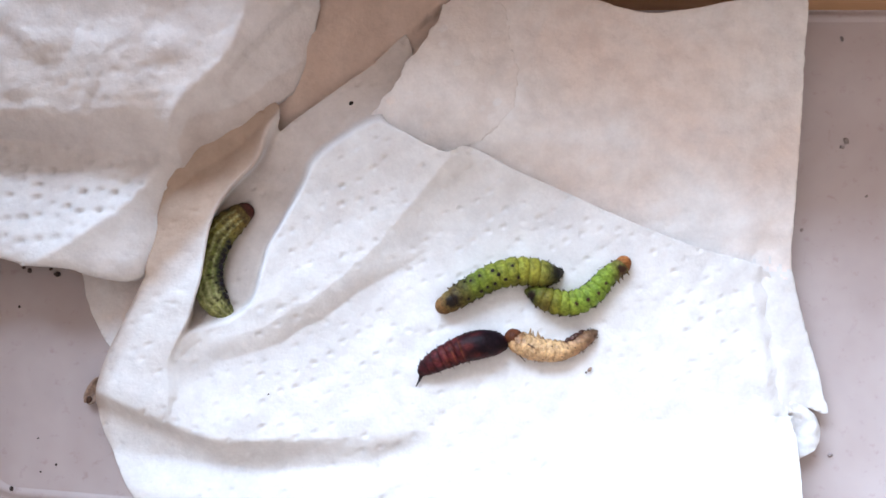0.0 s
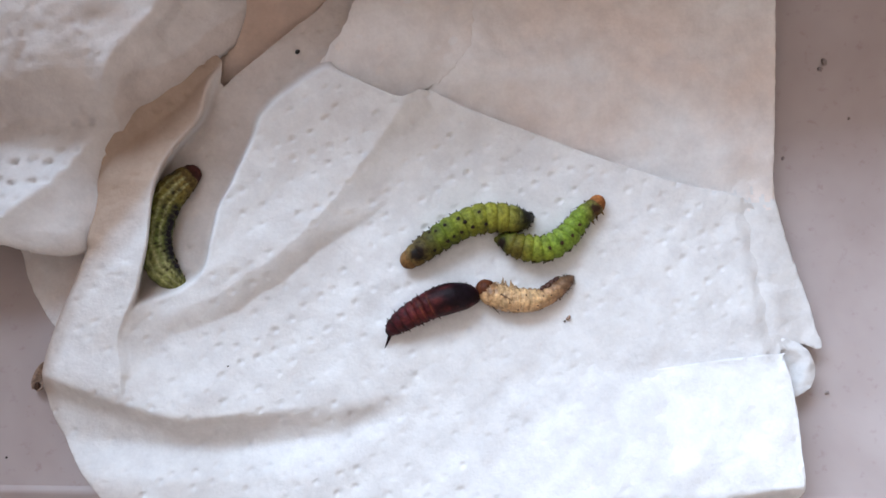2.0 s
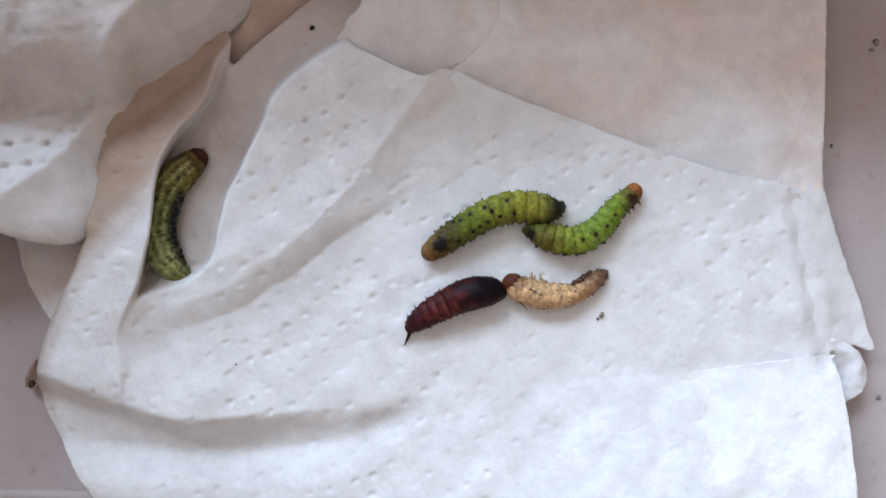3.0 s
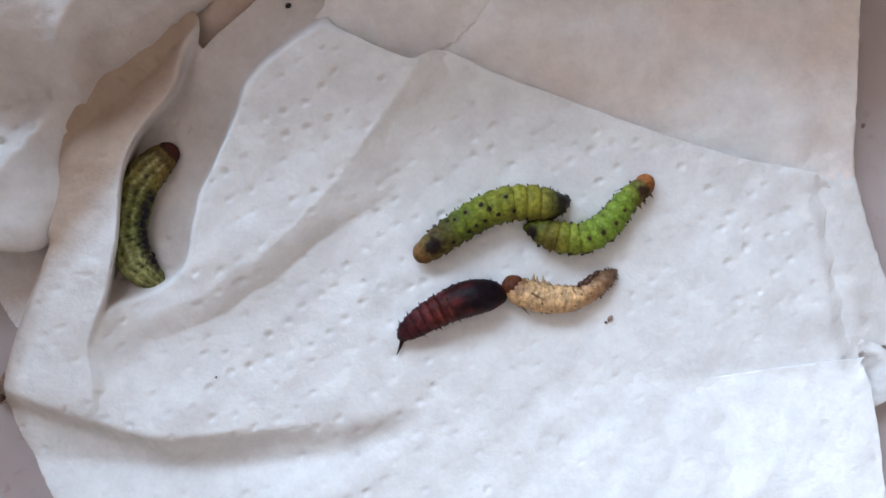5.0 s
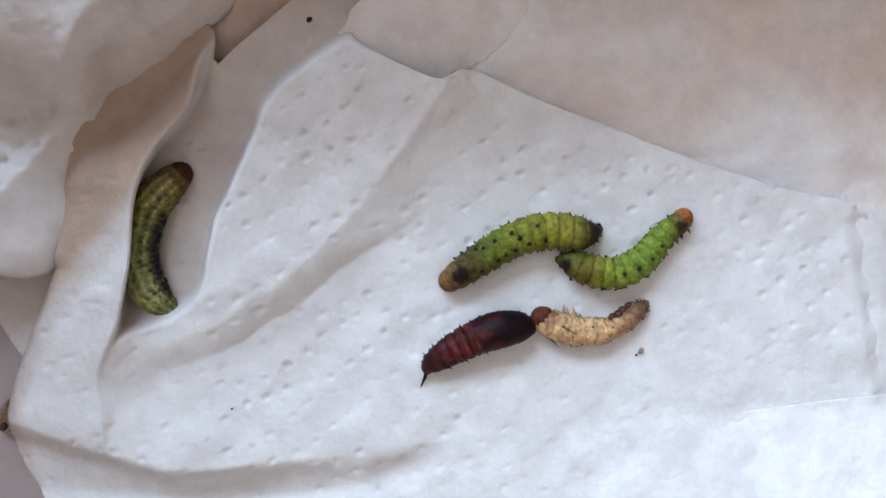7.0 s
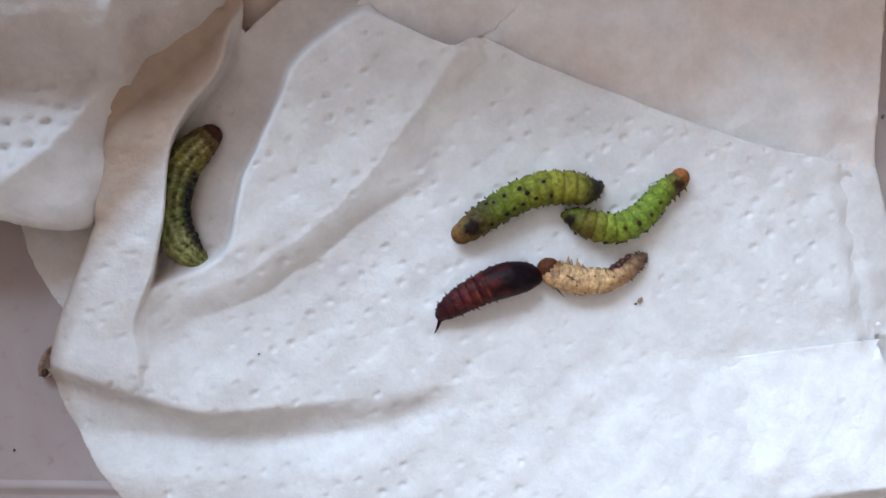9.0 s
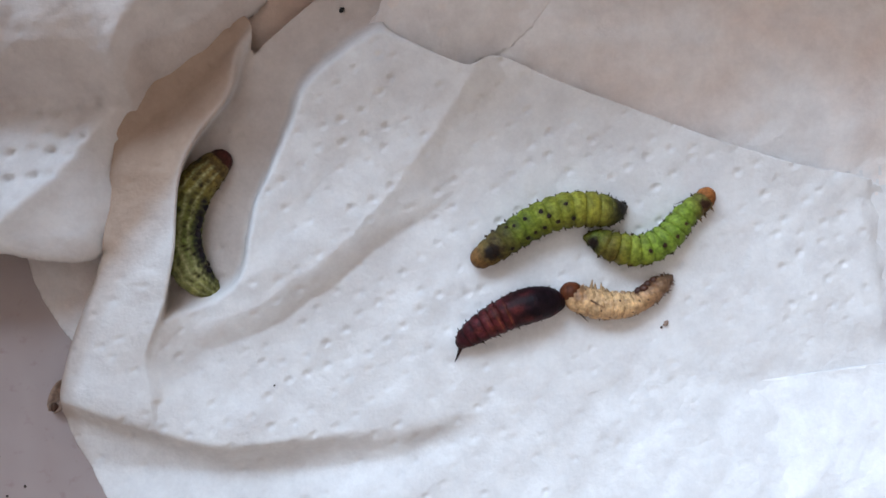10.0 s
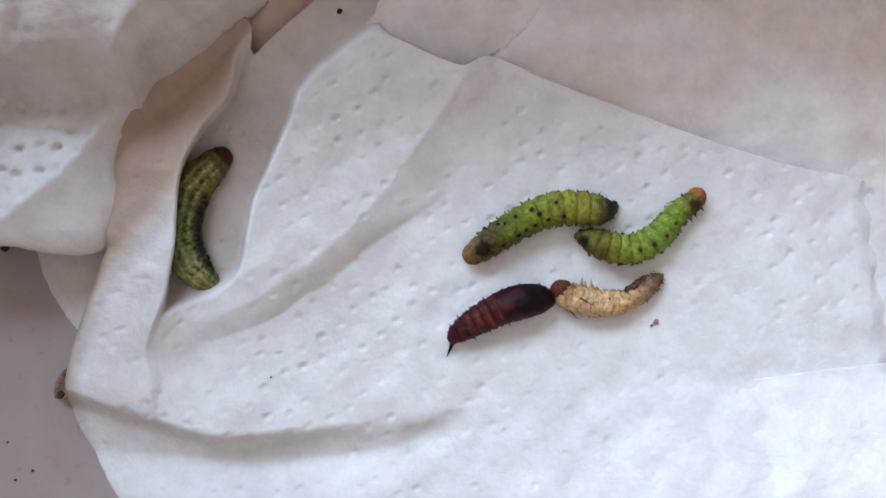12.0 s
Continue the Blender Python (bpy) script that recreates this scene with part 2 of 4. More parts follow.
def room():
    x0, x1, y0, y1, z0, z1 = -1.9, 1.7, -2.0, NORTH, -0.748, 1.75
    w = 0.2
    a, b, c, d = WINDOW
    tagged(part("floor", boxes(((x0, y0, z0 - 0.001), (x1, y1, z0), 0)), SILL, smooth=False), "brown wooden floor under the table", "floor", kind="structure")
    tagged(part("ceiling", boxes(((x0 - w, y0 - w, z1), (x1 + w, y1 + w, z1 + 0.15), 0)), WALL, smooth=False), "cream plaster ceiling", "ceiling", kind="structure")
    for name, lo, hi in (("wall_south", (x0 - w, y0 - w, z0), (x1 + w, y0, z1)), ("wall_west", (x0 - w, y0, z0), (x0, y1, z1)), ("wall_east", (x1, y0, z0), (x1 + w, y1, z1))):
        tagged(part(name, boxes((lo, hi, 0)), WALL, smooth=False), "cream plaster wall of the room", "wall", kind="structure")
    north = boxes(((x0 - w, y1, z0), (a, y1 + w, z1), 0), ((b, y1, z0), (x1 + w, y1 + w, z1), 0), ((a, y1, z0), (b, y1 + w, c), 0), ((a, y1, d), (b, y1 + w, z1), 0))
    tagged(part("wall_north", north, WALL, smooth=False), "cream plaster wall with a window opening", "wall", kind="structure")
    win = thing("window_1", "brown wooden window with two glass panes", "window", kind="structure")
    y, e = y1 + 0.10, 0.04
    m = (a + b) / 2
    for lo, hi in (((a, y, c), (a + e, y + 0.05, d)), ((b - e, y, c), (b, y + 0.05, d)), ((a + e, y, c), (b - e, y + 0.05, c + e)), ((a + e, y, d - e), (b - e, y + 0.05, d)), ((m - e / 2, y, c + e), (m + e / 2, y + 0.05, d - e))):
        part("window_frame", boxes((lo, hi, 0.003)), WOOD, win, smooth=False)
    for lo, hi in (((a + e, y + 0.022, c + e), (m - e / 2, y + 0.027, d - e)), ((m + e / 2, y + 0.022, c + e), (b - e, y + 0.027, d - e))):
        pane = part("pane", boxes((lo, hi, 0)), GLASS, win, smooth=False)
        pane.visible_shadow = False


room()


def table():
    ob = thing("wooden_table", "brown oiled wooden table under the plastic tray", "table")
    for k in range(5):
        y = -0.33 + 0.1 * k
        part("board", boxes(((-0.55, y, -0.028), (0.55, y + 0.097, -0.0060), 0.002)), SILL, ob, smooth=False)
    for x in (-0.5, 0.5):
        for y in (-0.28, 0.12):
            part("leg", boxes(((x - 0.03, y - 0.03, -0.748), (x + 0.03, y + 0.03, -0.029), 0.003)), SILL, ob, smooth=False)
    return ob


table()


def crate():
    """A wooden side at the tray's far edge, with an upper and a left board added out of view to shade it."""
    ob = thing("shading_crate", "brown varnished wooden crate side, with unseen boards added to shade the tray", "crate")
    part("far_side", boxes(((-0.101, 0.0450, -0.0058), (0.20, 0.0570, 0.020), 0.0015)), WOOD, ob, smooth=False)
    # added out of view: an upper board, higher at its left end to shade that side
    board = part("shading_board", boxes(((-0.143, -0.0055, -0.0210), (0.161, 0.0055, 0.0), 0.0015)), WOOD, ob, smooth=False)
    board.matrix_local = pose(0.044, 0.0505, CRATE_TOP + 0.0115, 0, BOARD_TILT, 0)
    # added out of view: a tall left board that keeps window light off the left
    part("left_shading_board", boxes(((-0.1135, -0.14, -0.0058), (-0.1015, 0.0640, 0.120), 0.0015)), WOOD, ob, smooth=False)
    return ob


crate()


# ---- the tray ----
def rounded(x0, x1, y0, y1, r, n=8):
    pts = []
    for cx, cy, a0 in ((x1 - r, y1 - r, 0), (x0 + r, y1 - r, 90), (x0 + r, y0 + r, 180), (x1 - r, y0 + r, 270)):
        pts += [(cx + r * math.cos(radians(a0 + 90 * k / n)), cy + r * math.sin(radians(a0 + 90 * k / n))) for k in range(n + 1)]
    return np.array(pts)


def loft(rings):
    """Quads between rings of the same count, the last one capped."""
    n = len(rings[0])
    verts = [v for ring in rings for v in ring]
    faces = [(k * n + i, k * n + (i + 1) % n, (k + 1) * n + (i + 1) % n, (k + 1) * n + i) for k in range(len(rings) - 1) for i in range(n)]
    return verts, faces


BASE = -2.5


def tray():
    ob = thing("plastic_tray", "shallow lilac-grey plastic tray with a rounded moulded rib", "tray")
    x0, x1, y0, y1 = -78.8, 97.0, -41.7, 43.6
    # from the middle outwards: floor, moulded rib, margin, upturned rim, and back underneath
    profile = ((-60, 0.0), (-3.0, 0.0), (-1.0, 0.0), (-0.7, 0.10), (-0.35, 0.29), (0, 0.35), (0.35, 0.27), (0.7, 0.0), (1.2, -0.12), (3, -0.15), (14, -0.2), (15.5, 0.2), (17, 3.2), (18.2, 4.2), (19.2, 3.6), (19.4, 2.6), (16, -2.6), (12, -3.2), (-60, -3.2))
    rings = []
    for out, z in profile:
        top = min(out, 1.0 + 0.06 * max(out - 1.0, 0)) if out > 0 else out
        r = max(6.0 + out, 0.6)
        if out < -30:
            ring = rounded(x0 + 40, x1 - 40, y0 + 40, y1 - 40, 0.6)
        else:
            ring = rounded(x0 - out, x1 + out, y0 - out, y1 + top, min(r, 20))
        rings.append([(x, y - (0.075 * (x + 73) if y < 0 else 0), z) for x, y in ring])
    for name, first, last in (("tray_floor", 0, 2), ("moulded_rib", 2, 8), ("margin", 8, 11), ("rim", 11, 15), ("underside", 15, 18)):
        verts, faces = loft(rings[first : last + 1])
        n = len(rings[0])
        if name == "tray_floor":
            faces.append(tuple(range(n)))
        if name == "underside":
            faces.append(tuple(reversed(range(len(verts) - n, len(verts)))))
        part(name, (verts, faces), TRAY, ob)
    ob.location.z = BASE * MM
    return ob


tray()


# ---- the paper towel with its folds ----
LEFT_FOLD = [(-44.6, -24.3), (-45.2, -16.8), (-45.0, -11.3), (-43.3, -3.8), (-42.0, 4.7), (-39.0, 10.4), (-32.6, 17.3), (-27.4, 24.4)]
VALLEY_EDGE = [(-43.0, -14.8), (-36.5, -12.6), (-31.6, -9.0), (-29.8, -3.5), (-28.6, 0.9), (-26.4, 4.6), (-22.6, 11.4), (-20.0, 16.2), (-11.2, 21.8), (-8.5, 21.4), (-3.5, 19.6), (4.3, 19.0), (14, 16.0)]
PLEAT = [(-41.9, -16.0), (-35.0, -14.6), (-28.5, -12.5), (-24.2, -9.6), (-21.4, -8.4), (-12.6, -1.4), (-6.9, 4.8), (2.4, 16.4), (4.6, 18.4)]
LOWER_RIDGE = [(-60, -22.6), (-56.8, -23.5), (-51.4, -25.8), (-44.7, -28.6), (-37.0, -31.3), (-31.4, -31.6), (-23.9, -31.4), (-12, -31.0), (2, -29.8)]
LOWER_CREASE = [(-56, -33), (-44, -35.5), (-30, -36.6), (-20.0, -36.8), (-12.5, -35.8), (-5.1, -33.5), (3, -31.0)]
TOWEL = [
    (-46.9, -45.1), (-51.4, -40.7), (-56.8, -31.6), (-57.9, -25.5), (-56.6, -18.8), (-52.6, -9.3), (-49.6, -2.6), (-49.8, 4.0), (-50.5, 10.0), (-47.5, 16.0), (-40.0, 21.5), (-31.5, 26.2), (-28.6, 26.0),
    (-27.3, 24.0), (-28.6, 20.6), (-31.0, 17.6), (-30.0, 18.6), (-27.0, 21.5), (-17.3, 28.5), (-11.5, 32.5), (-6.4, 37.3), (-5.4, 37.2), (-4.6, 34.0), (-6.5, 29.5),
    (-9.6, 24.6), (-8.5, 22.0), (-3.5, 18.8), (1.2, 16.8), (4.3, 17.9), (7.0, 17.3), (13.5, 14.0), (20.6, 10.8), (33.0, 5.1), (44.4, 0.6), (50.5, -1.0), (55.4, -2.6), (57.2, -5.0),
    (57.6, -11.0), (58.4, -20.0), (59.0, -27.0), (59.3, -33.0), (59.2, -36.6), (59.1, -42.0), (58.8, -50.5), (57.6, -54.5),
    (40.0, -54.5), (17.0, -53.6), (-1.9, -52.0), (-10.8, -50.7), (-26.8, -48.5), (-38.3, -46.7),
]


def towel_base(xy):
    """The towel's height in mm, without the fine relief."""
    x, y = xy[:, 0], xy[:, 1]
    l_off, _, _ = off_line(xy, curve_through(LEFT_FOLD))
    v_off, _, _ = off_line(xy, curve_through(VALLEY_EDGE))
    p_off, _, p_at = off_line(xy, curve_through(PLEAT))
    r_off, _, r_at = off_line(xy, curve_through(LOWER_RIDGE))
    c_off, _, _ = off_line(xy, curve_through(LOWER_CREASE))
    main = 3.0 + 0.35 * ripple(xy, 34, 3) + 0.02 * (y + 10)
    # the pleat: a raised band on its left side, falling away to the right
    lower = ease(4, -8, y)
    fall = np.clip(p_off / (8.5 - 4.9 * lower), 0, 1)
    step = (1 - fall) ** 2.0 * (1 - lower) + (1 - fall**1.3) * lower
    main += (2.1 + 0.4 * lower) * step * (1 - 0.35 * ease(0.88, 1.0, p_at)) * (0.45 + 0.55 * ease(0.0, 0.4, p_at))
    main += 0.35 * np.exp(-(np.clip(v_off, 0, 60) / 7.0) ** 2) * ease(-16, -8, y) * (p_off < 0.01) * np.clip(-p_off / 3, 0, 1)
    # the standing fold on the left of the valley
    flank = np.clip(-l_off, 0, 30)
    left = 8.2 - 0.2 * np.clip(y - 6, 0, 20) - (0.3 + 0.32 * ease(-6, 4, y)) * flank - 0.012 * flank**2 + 0.3 * ripple(xy, 15, 8)
    left = np.maximum(left, 3.3 * ease(-4, 4, y) + 0.06 * np.clip(y - 6, 0, 20))
    low = ease(-23, -6, y)
    left = left * low + (4.2 + 0.9 * ease(-22, -12, y) - 0.05 * flank) * (1 - low)
    # the valley between
    floor_z = 1.1 + 0.11 * np.clip(y - 6, 0, 60) + 0.95 * np.clip(-9.5 - y, 0, 6) + 0.15 * ripple(xy, 12, 5)
    shut = ease(-17.5, -11.5, y)
    right_of_fold = ease(-0.1, 1.5, l_off)
    in_valley = (1 - ease(-1.5 - 0.8 * ease(0, 20, y), 0.5, v_off)) * right_of_fold * shut
    left_part = 1 - ease(-0.1, 1.5, l_off)
    left_part *= ease(-30, -22, y)
    z = main * (1 - left_part) + left * left_part
    z = z * (1 - in_valley) + floor_z * in_valley
    # the foot of the fold closes on the towel in a low step
    foot = left - 0.1 - 0.4 * ease(-23, -15, y) - 0.22 * np.clip(l_off, 0, 20)
    z = np.where((l_off > 0) & (l_off < 9), z + np.clip(foot - z, 0, 9) * ease(-11.5, -15.5, y) * ease(-28, -17, y), z)
    # the long ridge low down, and the shaded hollow under it
    fade = 1 - ease(0.55, 0.98, r_at)
    z += fade * 1.7 * np.exp(-(np.clip(-r_off, 0, 60) / 7) ** 2) * (r_off <= 0) + fade * 1.7 * np.exp(-(np.clip(r_off, 0, 60) / 2.2) ** 2) * (r_off > 0)
    below = (0.5 * ease(0, 3.5, r_off) + 0.5 * np.clip(r_off / 9, 0, 1)) * (1 - ease(0.7, 1.0, r_at))
    z -= 2.7 * below * (1 - 0.75 * ease(0, 6, c_off))
    z -= 1.1 * np.exp(-(c_off / 2.0) ** 2) * ease(-58, -40, x) * (1 - ease(-8, 3, x))
    # the lower part tips towards the window, and the hem bends down to the tray
    z += 0.15 * np.clip(-29 - y, 0, 19) * ease(-12, 26, x) + 0.05 * np.clip(-36 - y, 0, 12) * (1 - ease(-12, 26, x))
    hem = ease(-48.0, -53.5, y + 1.2 * ripple(xy, 18, 62)) * ease(-6, 38, x)
    z = z * (1 - hem) + (BASE + 0.5) * hem
    return z


TOWEL_LINE = curve_through(TOWEL, 10, True)
FOLDED_RIM = curve_through([(-38.3, -46.7), (-46.9, -45.1), (-51.4, -40.7), (-56.8, -31.6), (-57.9, -25.5), (-56.6, -18.8), (-52.6, -9.3), (-50.5, -4.5)])
CUT_RIM = curve_through([(58.8, -27.4), (58.2, -20.0), (57.2, -11.0), (56.4, -5.2)])


def towel_height(xy):
    z = towel_base(xy)
    l_off, _, _ = off_line(xy, curve_through(LEFT_FOLD))
    pits = emboss(xy, np.zeros(len(xy)), 24, 3.0, 0.40, 0.5, 11, 0.9)
    pits *= np.clip(0.8 + 0.3 * ripple(xy, 16, 24), 0.5, 1.15)
    pits *= 1 - 0.6 * ease(-8, 30, xy[:, 0]) * ease(-10, -26, xy[:, 1])
    z = z + pits * (1 - (1 - ease(0.3, 2.0, np.abs(l_off - 0.5))) * ease(-28, -25, xy[:, 1]))
    z += 0.16 * ripple(xy, 8.0, 22, 2) + 0.012 * ripple(xy, 1.8, 21)
    rim, _, _ = off_line(xy, FOLDED_RIM)
    low = np.minimum(2.2, z)
    z = low + (z - low) * np.sqrt(1 - (1 - np.clip(np.abs(rim) / 2.6, 0, 1)) ** 2)
    edge, _, _ = off_line(xy, CUT_RIM)
    z -= 0.95 * (1 - ease(0, 3.5, np.abs(edge)))
    return np.maximum(z, BASE + 0.25)


def towel_lean(xy, z):
    """How far the standing fold hangs over to the right."""
    l_off, _, _ = off_line(xy, curve_through(LEFT_FOLD))
    y = xy[:, 1]
    over = 0.45 * np.clip(z + 1.6, 0, 20) * np.exp(-((l_off / 4.5) ** 2)) * ease(-21, -10, y) * (1 - ease(14, 23, y))
    return xy + np.stack([over, -0.15 * over], 1)


def ground_at(x, y):
    return float(towel_base(np.array([[x, y]], float))[0])


towel = thing("paper_towel", "white embossed paper towel, folded over and creased", "paper towel")


def ply_and_shade(xy):
    """How much shade is painted in: softly over the upper left flank of the fold, and on the floor of the valley."""
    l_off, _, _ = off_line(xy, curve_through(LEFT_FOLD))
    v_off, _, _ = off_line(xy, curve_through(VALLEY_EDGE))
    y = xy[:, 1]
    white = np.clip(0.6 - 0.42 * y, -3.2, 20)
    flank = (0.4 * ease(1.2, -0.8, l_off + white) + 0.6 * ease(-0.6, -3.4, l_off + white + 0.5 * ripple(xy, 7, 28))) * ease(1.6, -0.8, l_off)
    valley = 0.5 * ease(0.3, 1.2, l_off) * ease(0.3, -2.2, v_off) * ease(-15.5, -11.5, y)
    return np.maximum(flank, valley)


sheet("front_layer", TOWEL, towel_height, 0.31, PAPER, towel, fray=0.06, seed=5, lean=towel_lean, ply=ply_and_shade)

HEM = [(2, -38.5), (16, -33.0), (30, -30.0), (44, -28.4), (58.4, -27.6), (59.2, -28.4), (59.8, -33.0), (59.9, -37.0), (59.7, -42.0), (59.5, -50.5), (58.2, -54.6), (40.0, -54.6), (17.0, -53.7), (-1.9, -52.0), (-14, -49.6), (-10, -44)]


def hem_height(xy):
    lift = -0.5 + 0.85 * ease(22, 52, xy[:, 0]) * ease(-52, -44, xy[:, 1])
    return towel_height(xy) + lift + 0.06 * ripple(xy, 7, 61)


sheet("hem_layer", HEM, hem_height, 0.4, DOUBLE, towel, "folded-over hem of the towel", fray=0.10, seed=23)

BACK = [(-12.0, 22.0), (-9.0, 26.5), (-5.6, 31.2), (-0.7, 38.1), (2.4, 43.3), (12, 43.8), (22.0, 43.8), (27.0, 43.4), (31.9, 41.7), (36.8, 40.9), (43.7, 41.6), (51.6, 43.0), (61.4, 43.8),
        (63.2, 43.4), (62.9, 36), (62.6, 29.0), (62.2, 20), (61.6, 12.2), (60.7, 4), (60.7, -2.5), (62.4, -10.9), (64.9, -20.5), (65.5, -24.2), (66.4, -26.6), (65.2, -27.3), (62.5, -26.4), (57.0, -27.5), (52, -26), (50, -20), (42, -8), (20, 2), (6, 10), (-4, 15)]


def back_height(xy):
    x, y = xy[:, 0], xy[:, 1]
    flap, _, _ = off_line(xy, curve_through([(-14, 24), (-3.5, 18.5), (4.3, 17.5), (17.8, 12.1), (36.9, 3.4), (50.1, -1.2), (62, -6)]))
    away = np.clip(-flap, -12, 60)
    z = 1.7 + 0.07 * np.clip(away, -6, 60) + 0.0006 * np.clip(away, 0, 60) ** 2
    z += 1.3 * ease(-1, 9, away) * ease(-14, 4, x)
    z += 3.2 * np.exp(-(((x + 3) / 12) ** 2 + ((y - 33) / 14) ** 2))
    z += 0.45 * ripple(xy, 26, 31) + 0.16 * ripple(xy, 9, 32)
    z -= 1.1 * ease(52, 63, x)
    # beside the front layer it lies just under it, and sinks to the tray at its outer edge
    beside = ease(2, -6, y) * ease(46, 54, x)
    z = z * (1 - beside) + (towel_base(xy) - 0.7 - 1.5 * ease(57, 65, x)) * beside
    z += 0.9 * np.exp(-((x - 11 - 0.12 * y) / 3.2) ** 2) * ease(14, 24, y)
    z = emboss(xy, z, 24, 3.2, 0.5, 0.2, 12, 0.6)
    z += 0.10 * ripple(xy, 5, 33, 3)
    return np.maximum(z, BASE + 0.4)


sheet("back_layer", BACK, back_height, 0.45, PLY, towel, "thinner greyish-pink single ply of the towel", fray=0.10, seed=9, inner=((PAPER,), lambda xy: xy[:, 1] < -3 + 2.5 * ripple(xy, 1.8, 34)))

CURL = [(57.6, -25.8), (60.5, -25.4), (63.2, -26.8), (64.6, -29.3), (64.4, -31.8), (63.2, -33.6), (60.6, -34.9), (58.4, -35.2), (57.2, -30.5)]
CURL_CREST = [(59.5, -25.6), (62.2, -27.6), (63.4, -30.2), (62.9, -33.0)]


def curl_height(xy):
    crest, _, at = off_line(xy, curve_through(CURL_CREST))
    z = 0.2 + 1.5 * np.exp(-((crest / 1.7) ** 2)) * (1 - 0.3 * at) + 0.25 * ripple(xy, 3.5, 66)
    return np.maximum(z, BASE + 0.4)


sheet("curled_corner", CURL, curl_height, 0.28, PAPER, towel, "curled-up torn corner of the towel", fray=0.1, seed=37)

CORNER = [(-12.2, 22.0), (-9.2, 26.5), (-5.8, 31.2), (-0.9, 38.1), (2.2, 43.3), (8, 43.6), (11.0, 42.5), (12.6, 36.0), (13.6, 29.0), (12.0, 23.5), (7.5, 19.8), (2, 17.5), (-4, 18.0)]
sheet("corner_layer", CORNER, lambda xy: back_height(xy) + 0.03, 0.45, LIGHT_PLY, towel, "doubled corner of the towel", fray=0.45, seed=27)

UNDER = [(-56, 3.0), (-52, 2), (-46, 1), (-41, 3), (-36, 6), (-26, 12), (-14, 20), (0, 30), (6, 43.5), (-10, 44), (-30, 44), (-50, 43), (-64, 30), (-66, 10)]


def under_height(xy):
    x, y = xy[:, 0], xy[:, 1]
    edge, _, _ = off_line(xy, curve_through([(-45, -8), (-36.5, 11.1), (-32.7, 16.0), (-27.0, 21.5), (-17.3, 28.5), (-5.8, 37.3)]))
    z = -2.0 + 0.19 * np.clip(y - 6, 0, 60) + 0.25 * np.clip(-edge, 0, 9) + 0.2 * ripple(xy, 22, 41)
    z = emboss(xy, z, 10, 3.2, 0.5, 0.15, 13, 0.5)
    return np.maximum(z, BASE + 0.25)


under = tagged(sheet("paper_towel_scrap", UNDER, under_height, 0.5, BEIGE, fray=0.1, seed=14), "sheet of paper towel under the folds, coloured beige for their shade", "paper towel")

CRUMPLE_EDGE = [(-88, -6.0), (-80, -2.6), (-74.2, -1.3), (-67.0, -3.2), (-61.1, -3.6), (-56.5, -5.0), (-52.7, -5.5), (-50.1, -4.7), (-48.4, -2.5), (-47.6, 0.2), (-47.7, 4.0), (-48.0, 6.8), (-46.8, 10.2), (-44.6, 13.6), (-38.4, 17.3), (-30.4, 23.9), (-25.9, 27.0), (-23.0, 32.0), (-21.3, 37.2)]
CRUMPLED = [*CRUMPLE_EDGE, (-21.6, 43.5), (-40, 44), (-62, 44), (-90, 42), (-95, 15)]
CRUMPLE_FOLD = [(-66.5, -5.5), (-64.9, -3.1), (-55.5, 4.5), (-50.1, 11.1), (-45.5, 16.5), (-42.1, 24.0), (-34, 32), (-30, 44)]


def crumpled_height(xy):
    x, y = xy[:, 0], xy[:, 1]
    f_off, _, f_at = off_line(xy, curve_through(CRUMPLE_FOLD))
    top = 10.5 + 0.26 * np.clip(y - 22, 0, 30) + 0.8 * ripple(xy, 18, 51) + 1.2 * np.abs(ripple(xy, 26, 54))
    brink = 22.8 + 0.0 * x
    foot = 15.4 - 0.17 * (x + 60)
    slope = ease(0, 1, (brink - y) / (brink - foot))
    apron = 4.0 + 0.42 * np.clip(foot - y, 0, 40) + 0.3 * ripple(xy, 10, 52)
    z = top * (1 - slope) + apron * slope
    # the flank beyond the fold falls away to the towel
    flank = np.clip(f_off, 0, 30)
    z -= (0.50 * flank + 0.008 * flank**2) * ease(0, 0.8, flank)
    z = np.maximum(z, 4.9 + 0.4 * ripple(xy, 14, 57))
    z += 0.7 * np.exp(-((f_off) / 1.8) ** 2) * (1 - ease(0.75, 1, f_at))
    strong = ease(20, 13, y) * (1 - ease(-1, 1, f_off))
    fine = emboss(xy, np.zeros(len(xy)), -8, 2.6, 0.58, 1.15, 15, 0.92)
    c_off, _, _ = off_line(xy, curve_through([(-36, 27), (-41.5, 20.5), (-44.2, 12)]))
    z -= 1.5 * (1 - ease(-1.6, 0.2, c_off)) * ease(0, 2, f_off)
    z += fine * (0.22 + 0.78 * strong) + 0.06 * ripple(xy, 2.6, 53)
    rim, _, _ = off_line(xy, curve_through(CRUMPLE_EDGE))
    z -= fine * (0.22 + 0.78 * strong) * (1 - ease(0.5, 3.0, np.abs(rim)))
    return z - 2.2 * (1 - np.sqrt(1 - (1 - np.clip(np.abs(rim) / 4.0, 0, 1)) ** 2))


